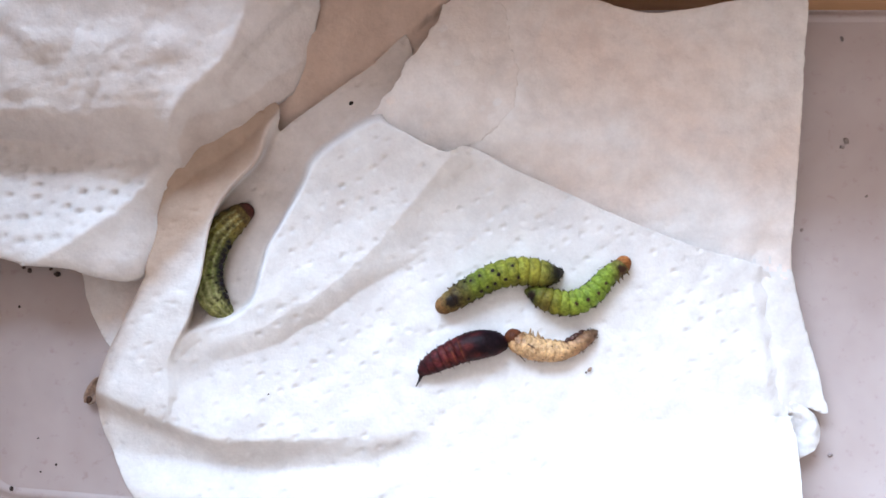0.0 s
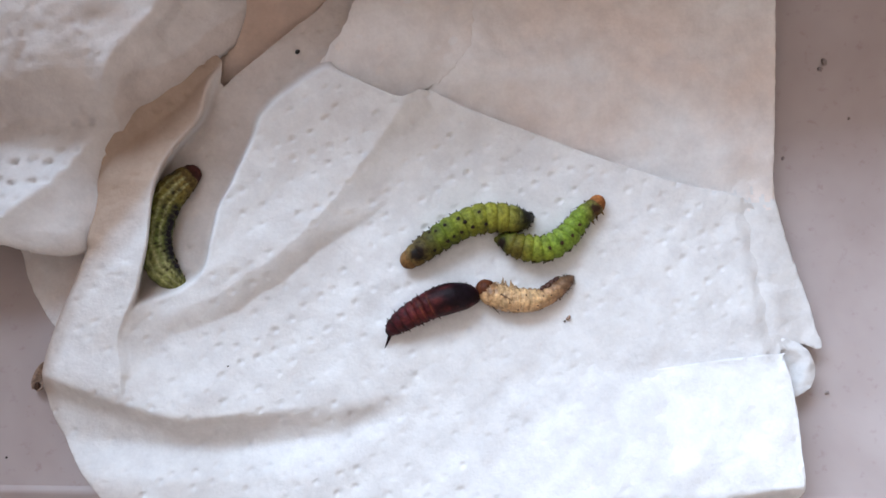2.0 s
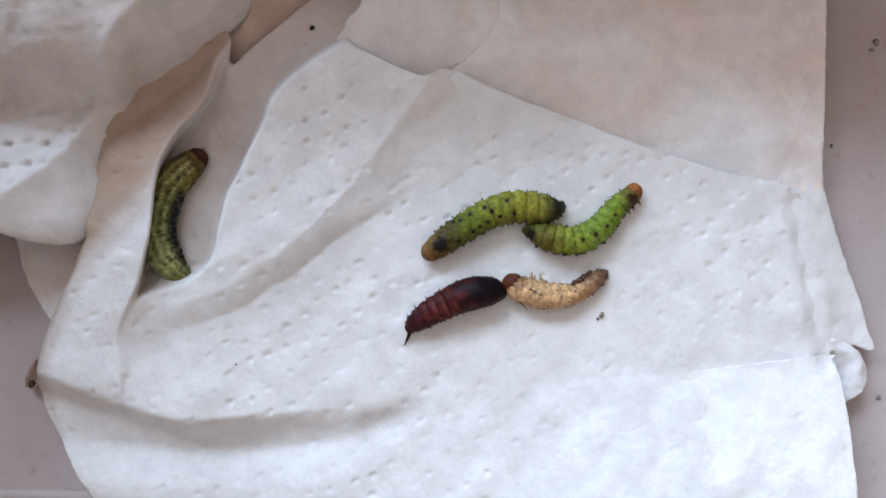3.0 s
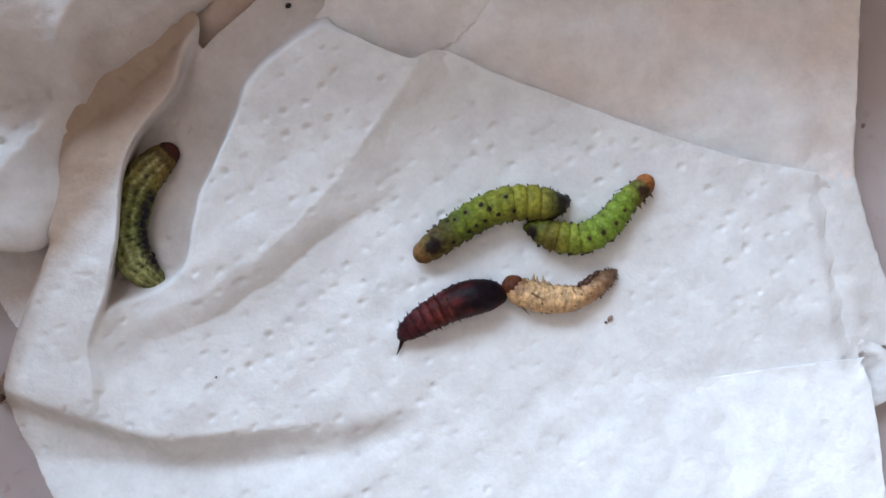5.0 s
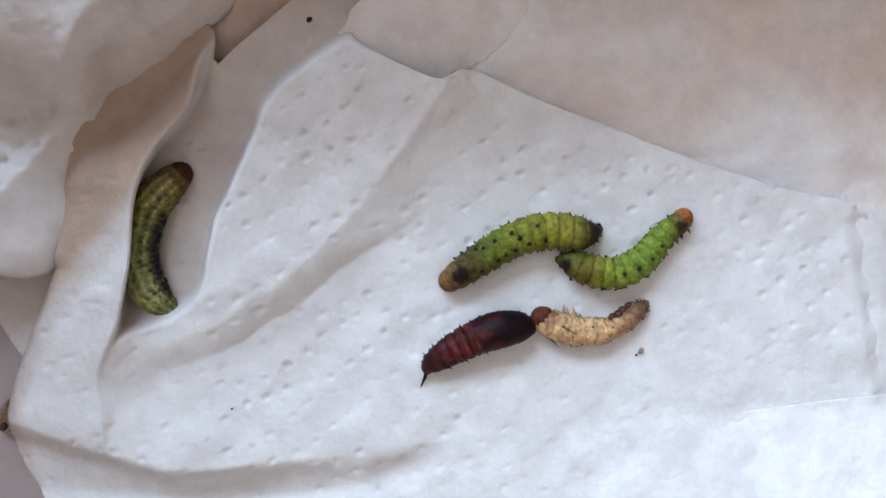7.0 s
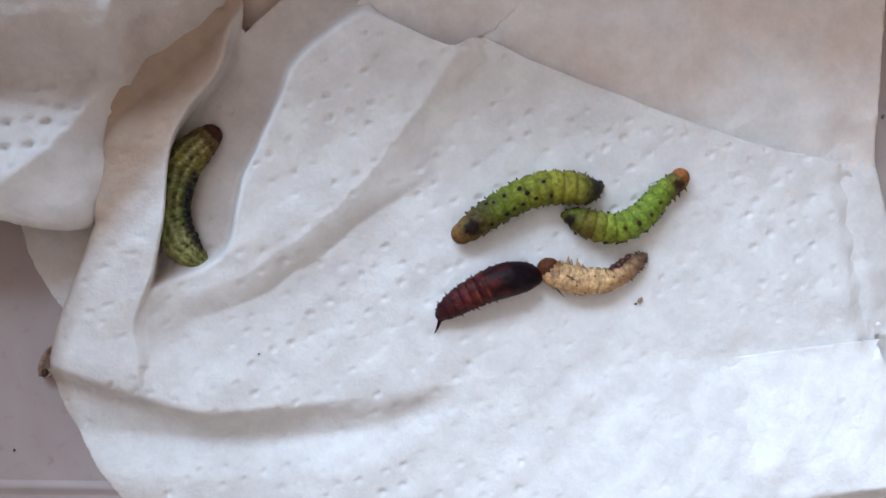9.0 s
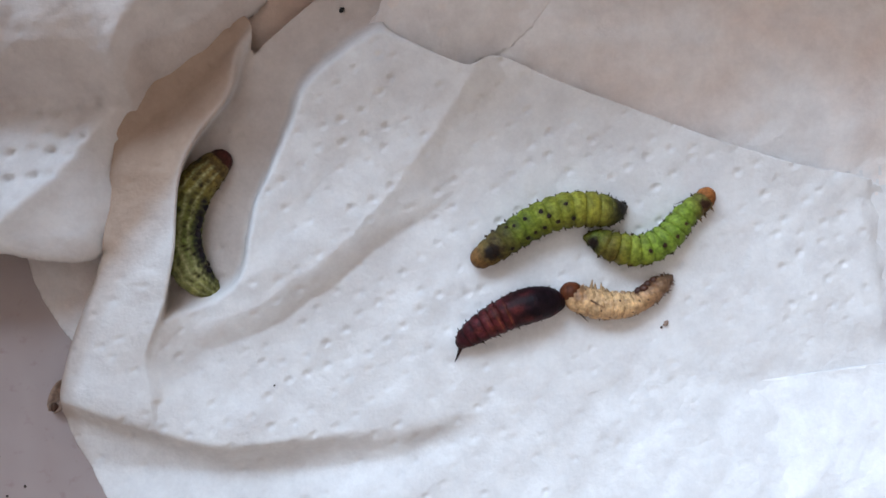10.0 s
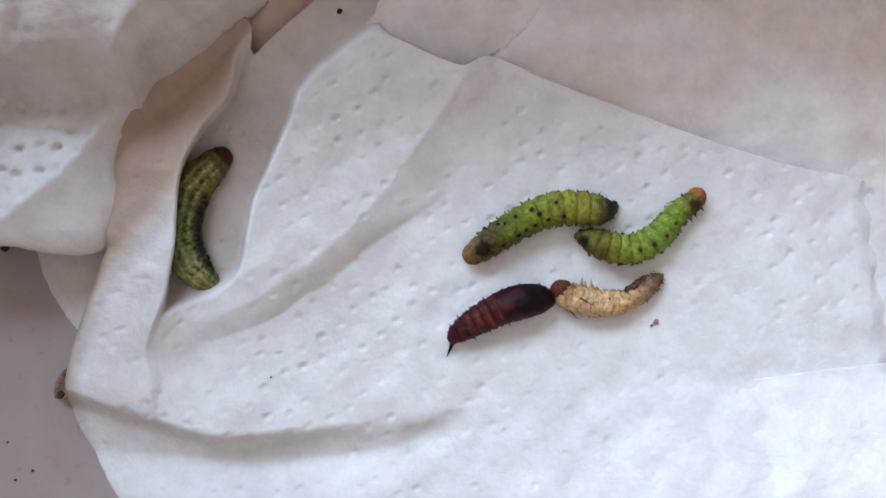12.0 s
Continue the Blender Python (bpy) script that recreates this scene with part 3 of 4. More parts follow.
def flap_and_shade(xy):
    """Tints the thinner flap between the deep fold and its far corner, and paints shade over the upper lobe."""
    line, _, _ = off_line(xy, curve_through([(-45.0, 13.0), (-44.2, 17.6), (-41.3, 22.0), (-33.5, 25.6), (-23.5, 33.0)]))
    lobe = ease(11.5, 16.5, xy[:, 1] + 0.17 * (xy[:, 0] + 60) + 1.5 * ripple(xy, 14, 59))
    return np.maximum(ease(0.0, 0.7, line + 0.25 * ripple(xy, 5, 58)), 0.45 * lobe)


TIP = [(-64.0, 2.0), (-63.0, -4.0), (-61.9, -8.7), (-58.4, -15.5), (-54, -18.5), (-50, -12), (-48, -4), (-50, 4)]
tip_line = curve_through([(-63.0, -4.0), (-61.9, -8.7), (-58.4, -15.5)])


def tip_height(xy):
    return BASE + 0.5 + 0.16 * np.clip(np.abs(off_line(xy, tip_line)[0]), 0, 9) + 0.15 * ripple(xy, 8, 71)


sheet("loose_corner", TIP, tip_height, 0.5, PLY, under, "thin greyish corner of the sheet", fray=0.1, seed=19)


crumpled = tagged(sheet("crumpled_paper_towel", CRUMPLED, crumpled_height, 0.42, CRUMPLE, fray=0.1, seed=17, ply=flap_and_shade), "crumpled greyish-pink embossed paper towel with a deep fold", "paper towel")


# ---- insects ----
class Body:
    """Middle line and thickness of a larva; s runs from 0 (head) to 1 (tail)."""

    def __init__(self, points, radii, rest=0.85, floor_z=None):
        self.radii = radii
        line = curve_through(points, 14)
        length = np.r_[0, np.cumsum(np.hypot(*np.diff(line, axis=0).T))]
        self.s, self.line = length / length[-1], line
        self.long = length[-1]
        z = np.array([ground_at(x, y) if floor_z is None else floor_z for x, y in line])
        z = np.convolve(np.pad(z, 8, mode="edge"), np.ones(17) / 17, "valid")
        self.z = z + rest * np.array([self.radius(s) for s in self.s])

    def radius(self, s):
        return float(np.interp(s, *zip(*self.radii)))

    def at(self, s):
        e = 0.015
        p = np.array([np.interp(s, self.s, c) for c in (*self.line.T, self.z)])
        a, b = (np.array([np.interp(min(max(q, 0), 1), self.s, c) for c in (*self.line.T, self.z)]) for q in (s - e, s + e))
        t = (b - a) / np.linalg.norm(b - a)
        side_ = np.cross(t, (0, 0, 1))
        side_ /= np.linalg.norm(side_)
        return p, t, side_, np.cross(side_, t)

    def skin_point(self, s, angle, out=1.0):
        """A point on the skin; angle in degrees from the top, positive to the right of the way from head to tail."""
        p, t, side_, up_ = self.at(s)
        r = self.radius(s) * out
        n = math.sin(radians(angle)) * side_ + math.cos(radians(angle)) * up_
        return p + r * n, n, t

    def slice(self, s0, s1, rings=7, around=20, pinch=0.1, wobble=0.03, seed=0, flat=0.0, over=0.012):
        """One body ring, swollen in its middle, closed at both ends."""
        g = np.random.default_rng(seed)
        verts, uvs = [], []
        for k in range(rings):
            q = k / (rings - 1)
            s = s0 - over + (s1 - s0 + 2 * over) * q
            p, t, side_, up_ = self.at(min(max(s, 0), 1))
            r = self.radius(min(max(s, 0), 1)) * (1 - pinch * abs(2 * q - 1) ** 2.5)
            for i in range(around):
                a = 2 * math.pi * i / around
                rr = r * (1 + wobble * g.normal())
                v = p + rr * (math.sin(a) * side_ + math.cos(a) * up_ * (1 - flat))
                verts.append(v)
                uvs.append((i / around, s * self.long / 5))
        faces = [(k * around + i, k * around + (i + 1) % around, (k + 1) * around + (i + 1) % around, (k + 1) * around + i) for k in range(rings - 1) for i in range(around)]
        for k, s in ((0, s0), (rings - 1, s1)):
            ring = [k * around + i for i in range(around)]
            verts.append(np.mean([verts[i] for i in ring], axis=0))
            uvs.append((0.5, s * self.long / 5))
            c = len(verts) - 1
            faces += [(ring[(i + 1) % around], ring[i], c) if k == 0 else (ring[i], ring[(i + 1) % around], c) for i in range(around)]
        return verts, faces, uvs


def dome(centre, axis, size, long, around=16, rings=9, seed=0, wobble=0.02):
    """A rounded, slightly uneven lump (head, wart, dropping): half-axes size (across) and long (along axis)."""
    g = np.random.default_rng(seed)
    axis = np.array(axis, float) / np.linalg.norm(axis)
    u = np.cross(axis, (0.3, 0.2, 1))
    u /= np.linalg.norm(u)
    v = np.cross(axis, u)
    verts = [np.array(centre) - axis * long]
    for k in range(1, rings):
        a = math.pi * k / rings
        for i in range(around):
            b = 2 * math.pi * i / around
            r = size * math.sin(a) * (1 + wobble * g.normal())
            verts.append(np.array(centre) - axis * long * math.cos(a) + r * (math.cos(b) * u + math.sin(b) * v))
    verts.append(np.array(centre) + axis * long)
    faces = [(0, 1 + (i + 1) % around, 1 + i) for i in range(around)]
    for k in range(rings - 2):
        a = 1 + k * around
        faces += [(a + i, a + (i + 1) % around, a + around + (i + 1) % around, a + around + i) for i in range(around)]
    last = 1 + (rings - 2) * around
    faces += [(last + i, last + (i + 1) % around, len(verts) - 1) for i in range(around)]
    return verts, faces, [(0.5, 0.5)] * len(verts)


def spike(base, tip, r, bend=(0, 0, 0), around=6, rings=5):
    """A tapering bristle, leg or thorn."""
    base, tip, bend = (np.array(v, float) for v in (base, tip, bend))
    t = tip - base
    u = np.cross(t, (0.31, 0.17, 0.9))
    u /= np.linalg.norm(u)
    v = np.cross(t / np.linalg.norm(t), u)
    verts, faces = [], []
    for k in range(rings):
        q = k / (rings - 1)
        c = base + t * q + bend * 4 * q * (1 - q)
        rr = r * (1 - 0.85 * q)
        verts += [c + rr * (math.cos(2 * math.pi * i / around) * u + math.sin(2 * math.pi * i / around) * v) for i in range(around)]
    faces = [(k * around + i, k * around + (i + 1) % around, (k + 1) * around + (i + 1) % around, (k + 1) * around + i) for k in range(rings - 1) for i in range(around)]
    faces.append(tuple(range((rings - 1) * around, rings * around)))
    return verts, faces, [(0.5, 0.5)] * len(verts)


def joined(pieces):
    verts, faces, uvs = [], [], []
    for p in pieces:
        n = len(verts)
        verts += list(p[0])
        faces += [tuple(i + n for i in f) for f in p[1]]
        uvs += list(p[2])
    return verts, faces, uvs


def bristles(body, s_range, count, length, seed, spread=100, r=0.085):
    g = np.random.default_rng(seed)
    out = []
    for _ in range(count):
        s, a = g.uniform(*s_range), g.choice((-1, 1)) * spread * g.uniform(0.25, 1) ** 0.6
        p, n, t = body.skin_point(s, a, 0.97)
        tip = p + n * length * g.uniform(0.5, 1.2) + t * g.normal(0, 0.35) * length
        out.append(spike(p, tip, r, around=4, rings=3))
    return joined(out)


def blend(stops, s):
    return tuple(float(np.interp(s, [q for q, _ in stops], [c[k] for _, c in stops])) for k in range(3))


DARK = (0.007, 0.005, 0.005)


def pigment(body, mesh, s_span, stops, marks=(), lines=(), seed=0, uneven=0.25, crease=0.0):
    """The skin's colours, vertex by vertex: tones along the body, soft marks (s, angle, half-width in s, in degrees, colour, strength),
    lines along it (angle, half-width, colour, strength, from s, to s), paler or darker creases, and natural unevenness."""
    verts, _, uvs = mesh
    out = []
    for k, (p, uv) in enumerate(zip(verts, uvs)):
        s = uv[1] * 5 / body.long
        a = uv[0] * 360
        a = a - 360 if a > 180 else a
        p = Vector(p)
        n = noise.noise(p * 1.1 + Vector((seed, 0, 0)))
        fine = noise.noise(p * 3.0 + Vector((0, seed, 0)))
        c = np.array(blend(stops, s + 0.03 * n))
        q = (s - s_span[0]) / (s_span[1] - s_span[0])
        c = c * (1 + crease * (abs(2 * q - 1) ** 4 - 0.2))
        for at, w, tone, strength, s0, s1 in lines:
            wave = at + 2 * math.sin(s * 40 + at) + 4 * n
            f = strength * math.exp(-(((a - wave) / w) ** 2)) * (1 if s0 < s < s1 else 0) * (0.65 + 0.7 * fine)
            c = c + (np.array(tone) - c) * min(max(f, 0), 1)
        for ms, ma, ws, wa, tone, strength in marks:
            d = ((s - ms) / ws) ** 2 + ((a - ma) / wa) ** 2
            if d < 5:
                f = strength * math.exp(-((d * (1 + 0.7 * fine + 0.5 * n)) ** 1.5))
                c = c + (np.array(tone) - c) * min(max(f, 0), 1)
        out.append(np.maximum(c * (1 + uneven * n + 0.6 * uneven * fine), 0.002))
    return out


def larva(label, points, radii, rings, colours, skin_mat, head_colours, head_size, seed, spots=(), spot_size=0.3, wobble=0.03, pinch=0.23, floor_z=None, tail_from=0.92, marks=(), lines=(), spot_tone=(0.018, 0.010, 0.007), crease=-0.16, around=44):
    ob = thing("caterpillar", label, "caterpillar", "caterpillars on the towel")
    body = Body(points, radii, 0.85, floor_z)
    edges = np.linspace(0.05, tail_from, rings + 1)
    halo = [(s, a, 0.022, 14, (0.05, 0.05, 0.012), 0.6) for s, a in spots]
    for k in range(rings):
        mesh = body.slice(edges[k], edges[k + 1], 11, around, pinch, wobble * 0.5, seed + k)
        part("body_ring", mesh, skin_mat, ob, colour=pigment(body, mesh, (edges[k], edges[k + 1]), colours, [*marks, *halo], lines, seed, crease=crease))
    p, t, _, _ = body.at(0.045)
    head = dome(p + t * 0.12, t, head_size, head_size * 1.12, 22, 14, seed, 0.03)
    along = [float((np.array(v) - p) @ t) / head_size for v in head[0]]
    part("head", head, LARVA, ob, "rounded brown head", [blend(head_colours, 0.5 + 0.5 * q + 0.12 * noise.noise(Vector(v) * 1.6)) for q, v in zip(along, head[0])])
    mesh = body.slice(tail_from, 1.0, 10, 36, 0.05, wobble, seed + 50)
    part("tail_plate", mesh, LARVA, ob, "dark pointed tail plate", pigment(body, mesh, (tail_from, 1.0), colours, marks, lines, seed))
    for k, (s, a) in enumerate(spots):
        q, n, _ = body.skin_point(s, a, 0.99)
        part("spot", dome(q, n, spot_size * (0.85 + 0.3 * ((k * 7) % 5) / 5), spot_size * 0.34, 10, 6, seed + k, 0.12), LARVA, ob, "small black wart", spot_tone)
    return ob, body


def fringe(body, sides, s_range, count, seed, size=0.27):
    """Short dark thorns in little groups along the edges of the back."""
    g = np.random.default_rng(seed)
    out = []
    for side_angle in sides:
        for s in np.linspace(*s_range, count):
            for _ in range(g.integers(1, 4)):
                p, n, t = body.skin_point(s + g.normal(0, 0.006), side_angle + g.normal(0, 9), 0.96)
                out.append(spike(p, p + n * size * g.uniform(0.6, 1.5) + t * g.normal(0, 0.12), 0.15 * g.uniform(0.7, 1.3), around=5, rings=3))
    return joined(out)


GREEN, LIME, YELLOW, OLIVE, BROWN = (0.15, 0.195, 0.018), (0.19, 0.27, 0.026), (0.26, 0.245, 0.026), (0.125, 0.10, 0.026), (0.20, 0.10, 0.03)
BROWNISH = (0.045, 0.024, 0.010)

one, one_body = larva(
    "plump yellow-green caterpillar with black warts and a dark tail", [(0.2, -9.6), (1.2, -9.2), (3.4, -7.8), (6.5, -5.9), (9.6, -4.4), (12.7, -3.6), (15.3, -3.6), (17.6, -3.9), (19.2, -4.0), (21.3, -3.5)],
    [(0, 1.3), (0.04, 1.6), (0.12, 1.95), (0.3, 2.2), (0.45, 2.3), (0.62, 2.45), (0.78, 2.4), (0.87, 2.1), (0.93, 1.4), (1, 0.25)], 11,
    [(0, (0.19, 0.11, 0.034)), (0.09, (0.16, 0.105, 0.03)), (0.17, OLIVE), (0.27, (0.11, 0.12, 0.018)), (0.34, GREEN), (0.45, (0.19, 0.22, 0.022)), (0.6, (0.225, 0.235, 0.024)), (0.76, YELLOW), (0.84, (0.20, 0.195, 0.03)), (0.88, (0.10, 0.095, 0.02)), (1.0, (0.11, 0.10, 0.03))],
    LARVA, [(0, (0.21, 0.105, 0.035)), (0.4, (0.19, 0.10, 0.032)), (0.75, (0.10, 0.06, 0.02)), (1.0, (0.07, 0.045, 0.016))], 1.55, 100,
    [(0.30, -30), (0.37, -30), (0.47, -24), (0.61, -20), (0.33, 38), (0.385, 32), (0.45, 32), (0.54, 28), (0.64, 30), (0.5, 0), (0.26, -45), (0.22, 40)], 0.30, tail_from=0.875,
    # the last two marks paint the lower flank darker, as its shaded side
    marks=[(0.118, 6, 0.05, 36, (0.016, 0.009, 0.006), 1.6), (0.925, -8, 0.065, 85, (0.010, 0.008, 0.008), 1.0), (0.98, 0, 0.03, 90, (0.02, 0.014, 0.01), 0.8), (0.19, -60, 0.05, 30, BROWNISH, 0.5), (0.72, 70, 0.12, 30, (0.12, 0.12, 0.02), 0.6), (0.4, 80, 0.15, 30, (0.07, 0.08, 0.012), 0.6)])
part("bristle_fringe", fringe(one_body, (-84, 84), (0.14, 0.93), 17, 5), LARVA, one, "short dark bristles", BROWNISH)
part("tail_bristles", bristles(one_body, (0.86, 0.99), 26, 0.45, 6, r=0.12), LARVA, one, "short dark bristles", DARK)

two, two_body = larva(
    "bright green caterpillar curled beside another, with an orange-brown head", [(31.8, -1.4), (31.0, -2.5), (29.6, -3.5), (28.0, -4.9), (26.4, -6.8), (24.0, -8.4), (21.4, -8.9), (18.4, -8.2), (16.4, -7.2), (14.8, -6.8)],
    [(0, 1.2), (0.05, 1.4), (0.15, 1.6), (0.3, 1.85), (0.45, 2.1), (0.6, 2.15), (0.75, 2.15), (0.86, 1.95), (0.93, 1.4), (1, 0.35)], 12,
    [(0, BROWN), (0.06, (0.14, 0.10, 0.025)), (0.13, (0.15, 0.155, 0.022)), (0.22, LIME), (0.5, (0.21, 0.31, 0.033)), (0.68, (0.24, 0.28, 0.028)), (0.78, (0.20, 0.185, 0.02)), (0.85, (0.14, 0.12, 0.018)), (0.93, (0.16, 0.20, 0.025)), (1, (0.20, 0.20, 0.04))],
    LARVA, [(0, (0.37, 0.14, 0.04)), (0.4, (0.36, 0.135, 0.035)), (0.7, (0.20, 0.08, 0.02)), (1.0, (0.08, 0.032, 0.012))], 1.36, 200,
    [(0.29, -14), (0.385, -16), (0.48, -10), (0.58, -8), (0.22, -72), (0.33, -76), (0.46, -78), (0.60, -76), (0.68, -74)], 0.30, pinch=0.27, spot_tone=(0.045, 0.022, 0.010),
    marks=[(0.925, -32, 0.042, 42, (0.020, 0.011, 0.007), 1.5), (0.80, -40, 0.06, 40, (0.10, 0.07, 0.014), 0.7), (0.10, -25, 0.04, 45, (0.05, 0.020, 0.009), 1.4), (0.14, -55, 0.05, 25, (0.12, 0.075, 0.02), 0.7), (0.5, 50, 0.3, 25, (0.24, 0.30, 0.05), 0.5)])
part("bristle_fringe", fringe(two_body, (-84, 84), (0.12, 0.97), 16, 7), LARVA, two, "short dark bristles", BROWNISH)
q, n, t = two_body.skin_point(0.16, 95, 0.9)
part("long_hair", spike(q, q + (-1.7, -0.5, 0.3), 0.07), LARVA, two, "single long black hair", DARK)
for s in (0.07, 0.12, 0.17):
    q, n, t = two_body.skin_point(s, -88, 0.9)
    part("leg", spike(q, q + n * 0.75 + t * 0.15, 0.22, around=8), LARVA, two, colour=(0.22, 0.14, 0.05))

g = np.random.default_rng(77)
PALE, BLACK = (0.43, 0.42, 0.19), (0.020, 0.016, 0.016)
dashes = []
for s in np.linspace(0.10, 0.95, 24):
    for a, w, strength in ((-26, 7, 1.0), (4, 5.5, 0.8), (38, 5.5, 0.7), (-48, 6, 0.8)):
        if g.random() < 0.8:
            dashes.append((s + g.normal(0, 0.006), a + g.normal(0, 3.5), g.uniform(0.009, 0.016), w * g.uniform(0.7, 1.3), (0.03, 0.026, 0.012), strength * g.uniform(0.6, 1.1)))
three, three_body = larva(
    "dark-striped green caterpillar lying in a fold of the towel", [(-33.0, 7.5), (-33.6, 6.9), (-35.3, 5.4), (-37.8, 2.6), (-39.3, -1.2), (-39.6, -4.6), (-38.5, -8.0), (-36.9, -10.1), (-35.6, -11.4)],
    [(0, 1.6), (0.06, 2.0), (0.18, 2.5), (0.35, 2.75), (0.6, 2.8), (0.8, 2.5), (0.9, 2.0), (0.96, 1.5), (1, 0.9)], 12,
    [(0, (0.12, 0.08, 0.025)), (0.12, (0.22, 0.155, 0.04)), (0.25, (0.19, 0.16, 0.035)), (0.4, (0.165, 0.18, 0.04)), (0.6, (0.165, 0.205, 0.05)), (0.8, (0.24, 0.25, 0.09)), (0.95, (0.22, 0.22, 0.06))],
    LARVA, [(0, (0.075, 0.016, 0.014)), (0.5, (0.05, 0.018, 0.012)), (1.0, (0.10, 0.06, 0.02))], 1.75, 300, pinch=0.10, floor_z=0.4, crease=-0.15, around=80,
    marks=[*dashes, (0.12, 58, 0.035, 16, BLACK, 0.95), (0.08, -20, 0.02, 60, (0.06, 0.035, 0.014), 0.7), *[(s, -72 + g.normal(0, 5), 0.022, 20, (0.016, 0.012, 0.018), 1.0) for s in np.linspace(0.30, 0.90, 15)]],
    lines=[(-37, 5, PALE, 1.0, 0.08, 0.97), (-11, 6, PALE, 1.0, 0.08, 0.97), (20, 6, PALE, 0.9, 0.08, 0.97), (54, 7, PALE, 0.7, 0.1, 0.95), (-60, 9, (0.05, 0.045, 0.03), 0.75, 0.3, 0.92)])
for s in np.linspace(0.36, 0.86, 9):
    q, n, _ = three_body.skin_point(s + g.normal(0, 0.008), -80 + g.normal(0, 5), 0.97)
    part("dark_mark", dome(q, n, g.uniform(0.4, 0.7), 0.26, 10, 6, int(s * 100), 0.15), LARVA, three, "black blotch along the flank", (0.02, 0.014, 0.02))
part("bristle_fringe", fringe(three_body, (-84, 86), (0.1, 0.95), 14, 9, 0.22), LARVA, three, "short dark bristles", BROWNISH)


def pupa():
    ob = thing("pupa", "glossy dark maroon moth pupa with a thorn at its tail", "pupa")
    body = Body([(11.2, -16.0), (10.4, -15.7), (8.5, -15.6), (5.8, -16.0), (2.8, -17.1), (-0.3, -18.6), (-2.1, -19.8), (-2.8, -20.7)], [(0, 0.9), (0.03, 1.45), (0.1, 2.05), (0.25, 2.4), (0.4, 2.35), (0.6, 2.15), (0.8, 1.8), (0.92, 1.35), (0.98, 0.85), (1, 0.4)])
    shades = [(0, (0.020, 0.007, 0.010)), (0.12, (0.011, 0.005, 0.008)), (0.28, (0.012, 0.005, 0.008)), (0.4, (0.028, 0.008, 0.010)), (0.5, (0.066, 0.012, 0.014)), (0.62, (0.085, 0.015, 0.016)), (0.8, (0.060, 0.012, 0.015)), (1.0, (0.040, 0.010, 0.012))]
    rust = (0.17, 0.048, 0.018)
    streaks = [(0.33, -45, 0.06, 16, (0.11, 0.02, 0.018), 0.9), (0.40, 5, 0.05, 14, (0.10, 0.018, 0.016), 0.8), (0.20, -70, 0.10, 18, (0.075, 0.015, 0.016), 0.8), (0.30, 50, 0.06, 12, (0.07, 0.014, 0.014), 0.7), (0.06, -60, 0.05, 25, (0.08, 0.018, 0.018), 0.8), (0.05, 60, 0.03, 30, (0.06, 0.015, 0.015), 0.7)]
    streaks += [(s, -12, 0.009, 62, rust, f) for s, f in ((0.475, 0.95), (0.575, 0.75), (0.66, 0.45))] + [(s, a, 0.03, 12, (0.11, 0.024, 0.016), 0.6) for s, a in ((0.52, -35), (0.55, 20), (0.62, -20), (0.63, 30), (0.70, -30), (0.77, 0), (0.84, -25))]
    mesh = body.slice(0.0, 0.47, 22, 44, 0.03, 0.008, 1)
    part("wing_case", mesh, SHELL, ob, "blackish smooth head and wing cases", pigment(body, mesh, (-1, 1.47), shades, streaks, (), 7, 0.4))
    edges = np.linspace(0.46, 0.97, 7)
    for k in range(6):
        mesh = body.slice(edges[k], edges[k + 1], 11, 44, 0.13, 0.012, 10 + k)
        part("abdomen_ring", mesh, SHELL, ob, colour=pigment(body, mesh, (edges[k], edges[k + 1]), shades, streaks, (), 7, 0.5, -0.75))
    part("tail_cap", body.slice(0.95, 1.0, 6, 20, 0.06, 0.01, 31), SHELL, ob, colour=(0.035, 0.010, 0.010))
    q, t, _, _ = body.at(0.985)
    part("tail_thorn", spike(q - t * 0.3, q + np.array((-0.95, -2.35, -0.2)), 0.42, (0.12, 0.0, 0), 8, 6), SHELL, ob, "thin black tail thorn", (0.02, 0.008, 0.008))
    for s, a in ((0.56, 80), (0.70, 82), (0.82, 84), (0.91, 85), (0.64, -86), (0.8, -84), (0.45, -88)):
        q, n, t = body.skin_point(s, a, 0.97)
        part("bristle", spike(q, q + n * 0.5 - t * 0.1, 0.13, around=5, rings=3), SHELL, ob, colour=(0.03, 0.01, 0.01))
    part("rim_hairs", fringe(body, (-86, 86), (0.03, 0.95), 22, 12, 0.2), SHELL, ob, colour=(0.02, 0.006, 0.007))
    return ob


pupa()


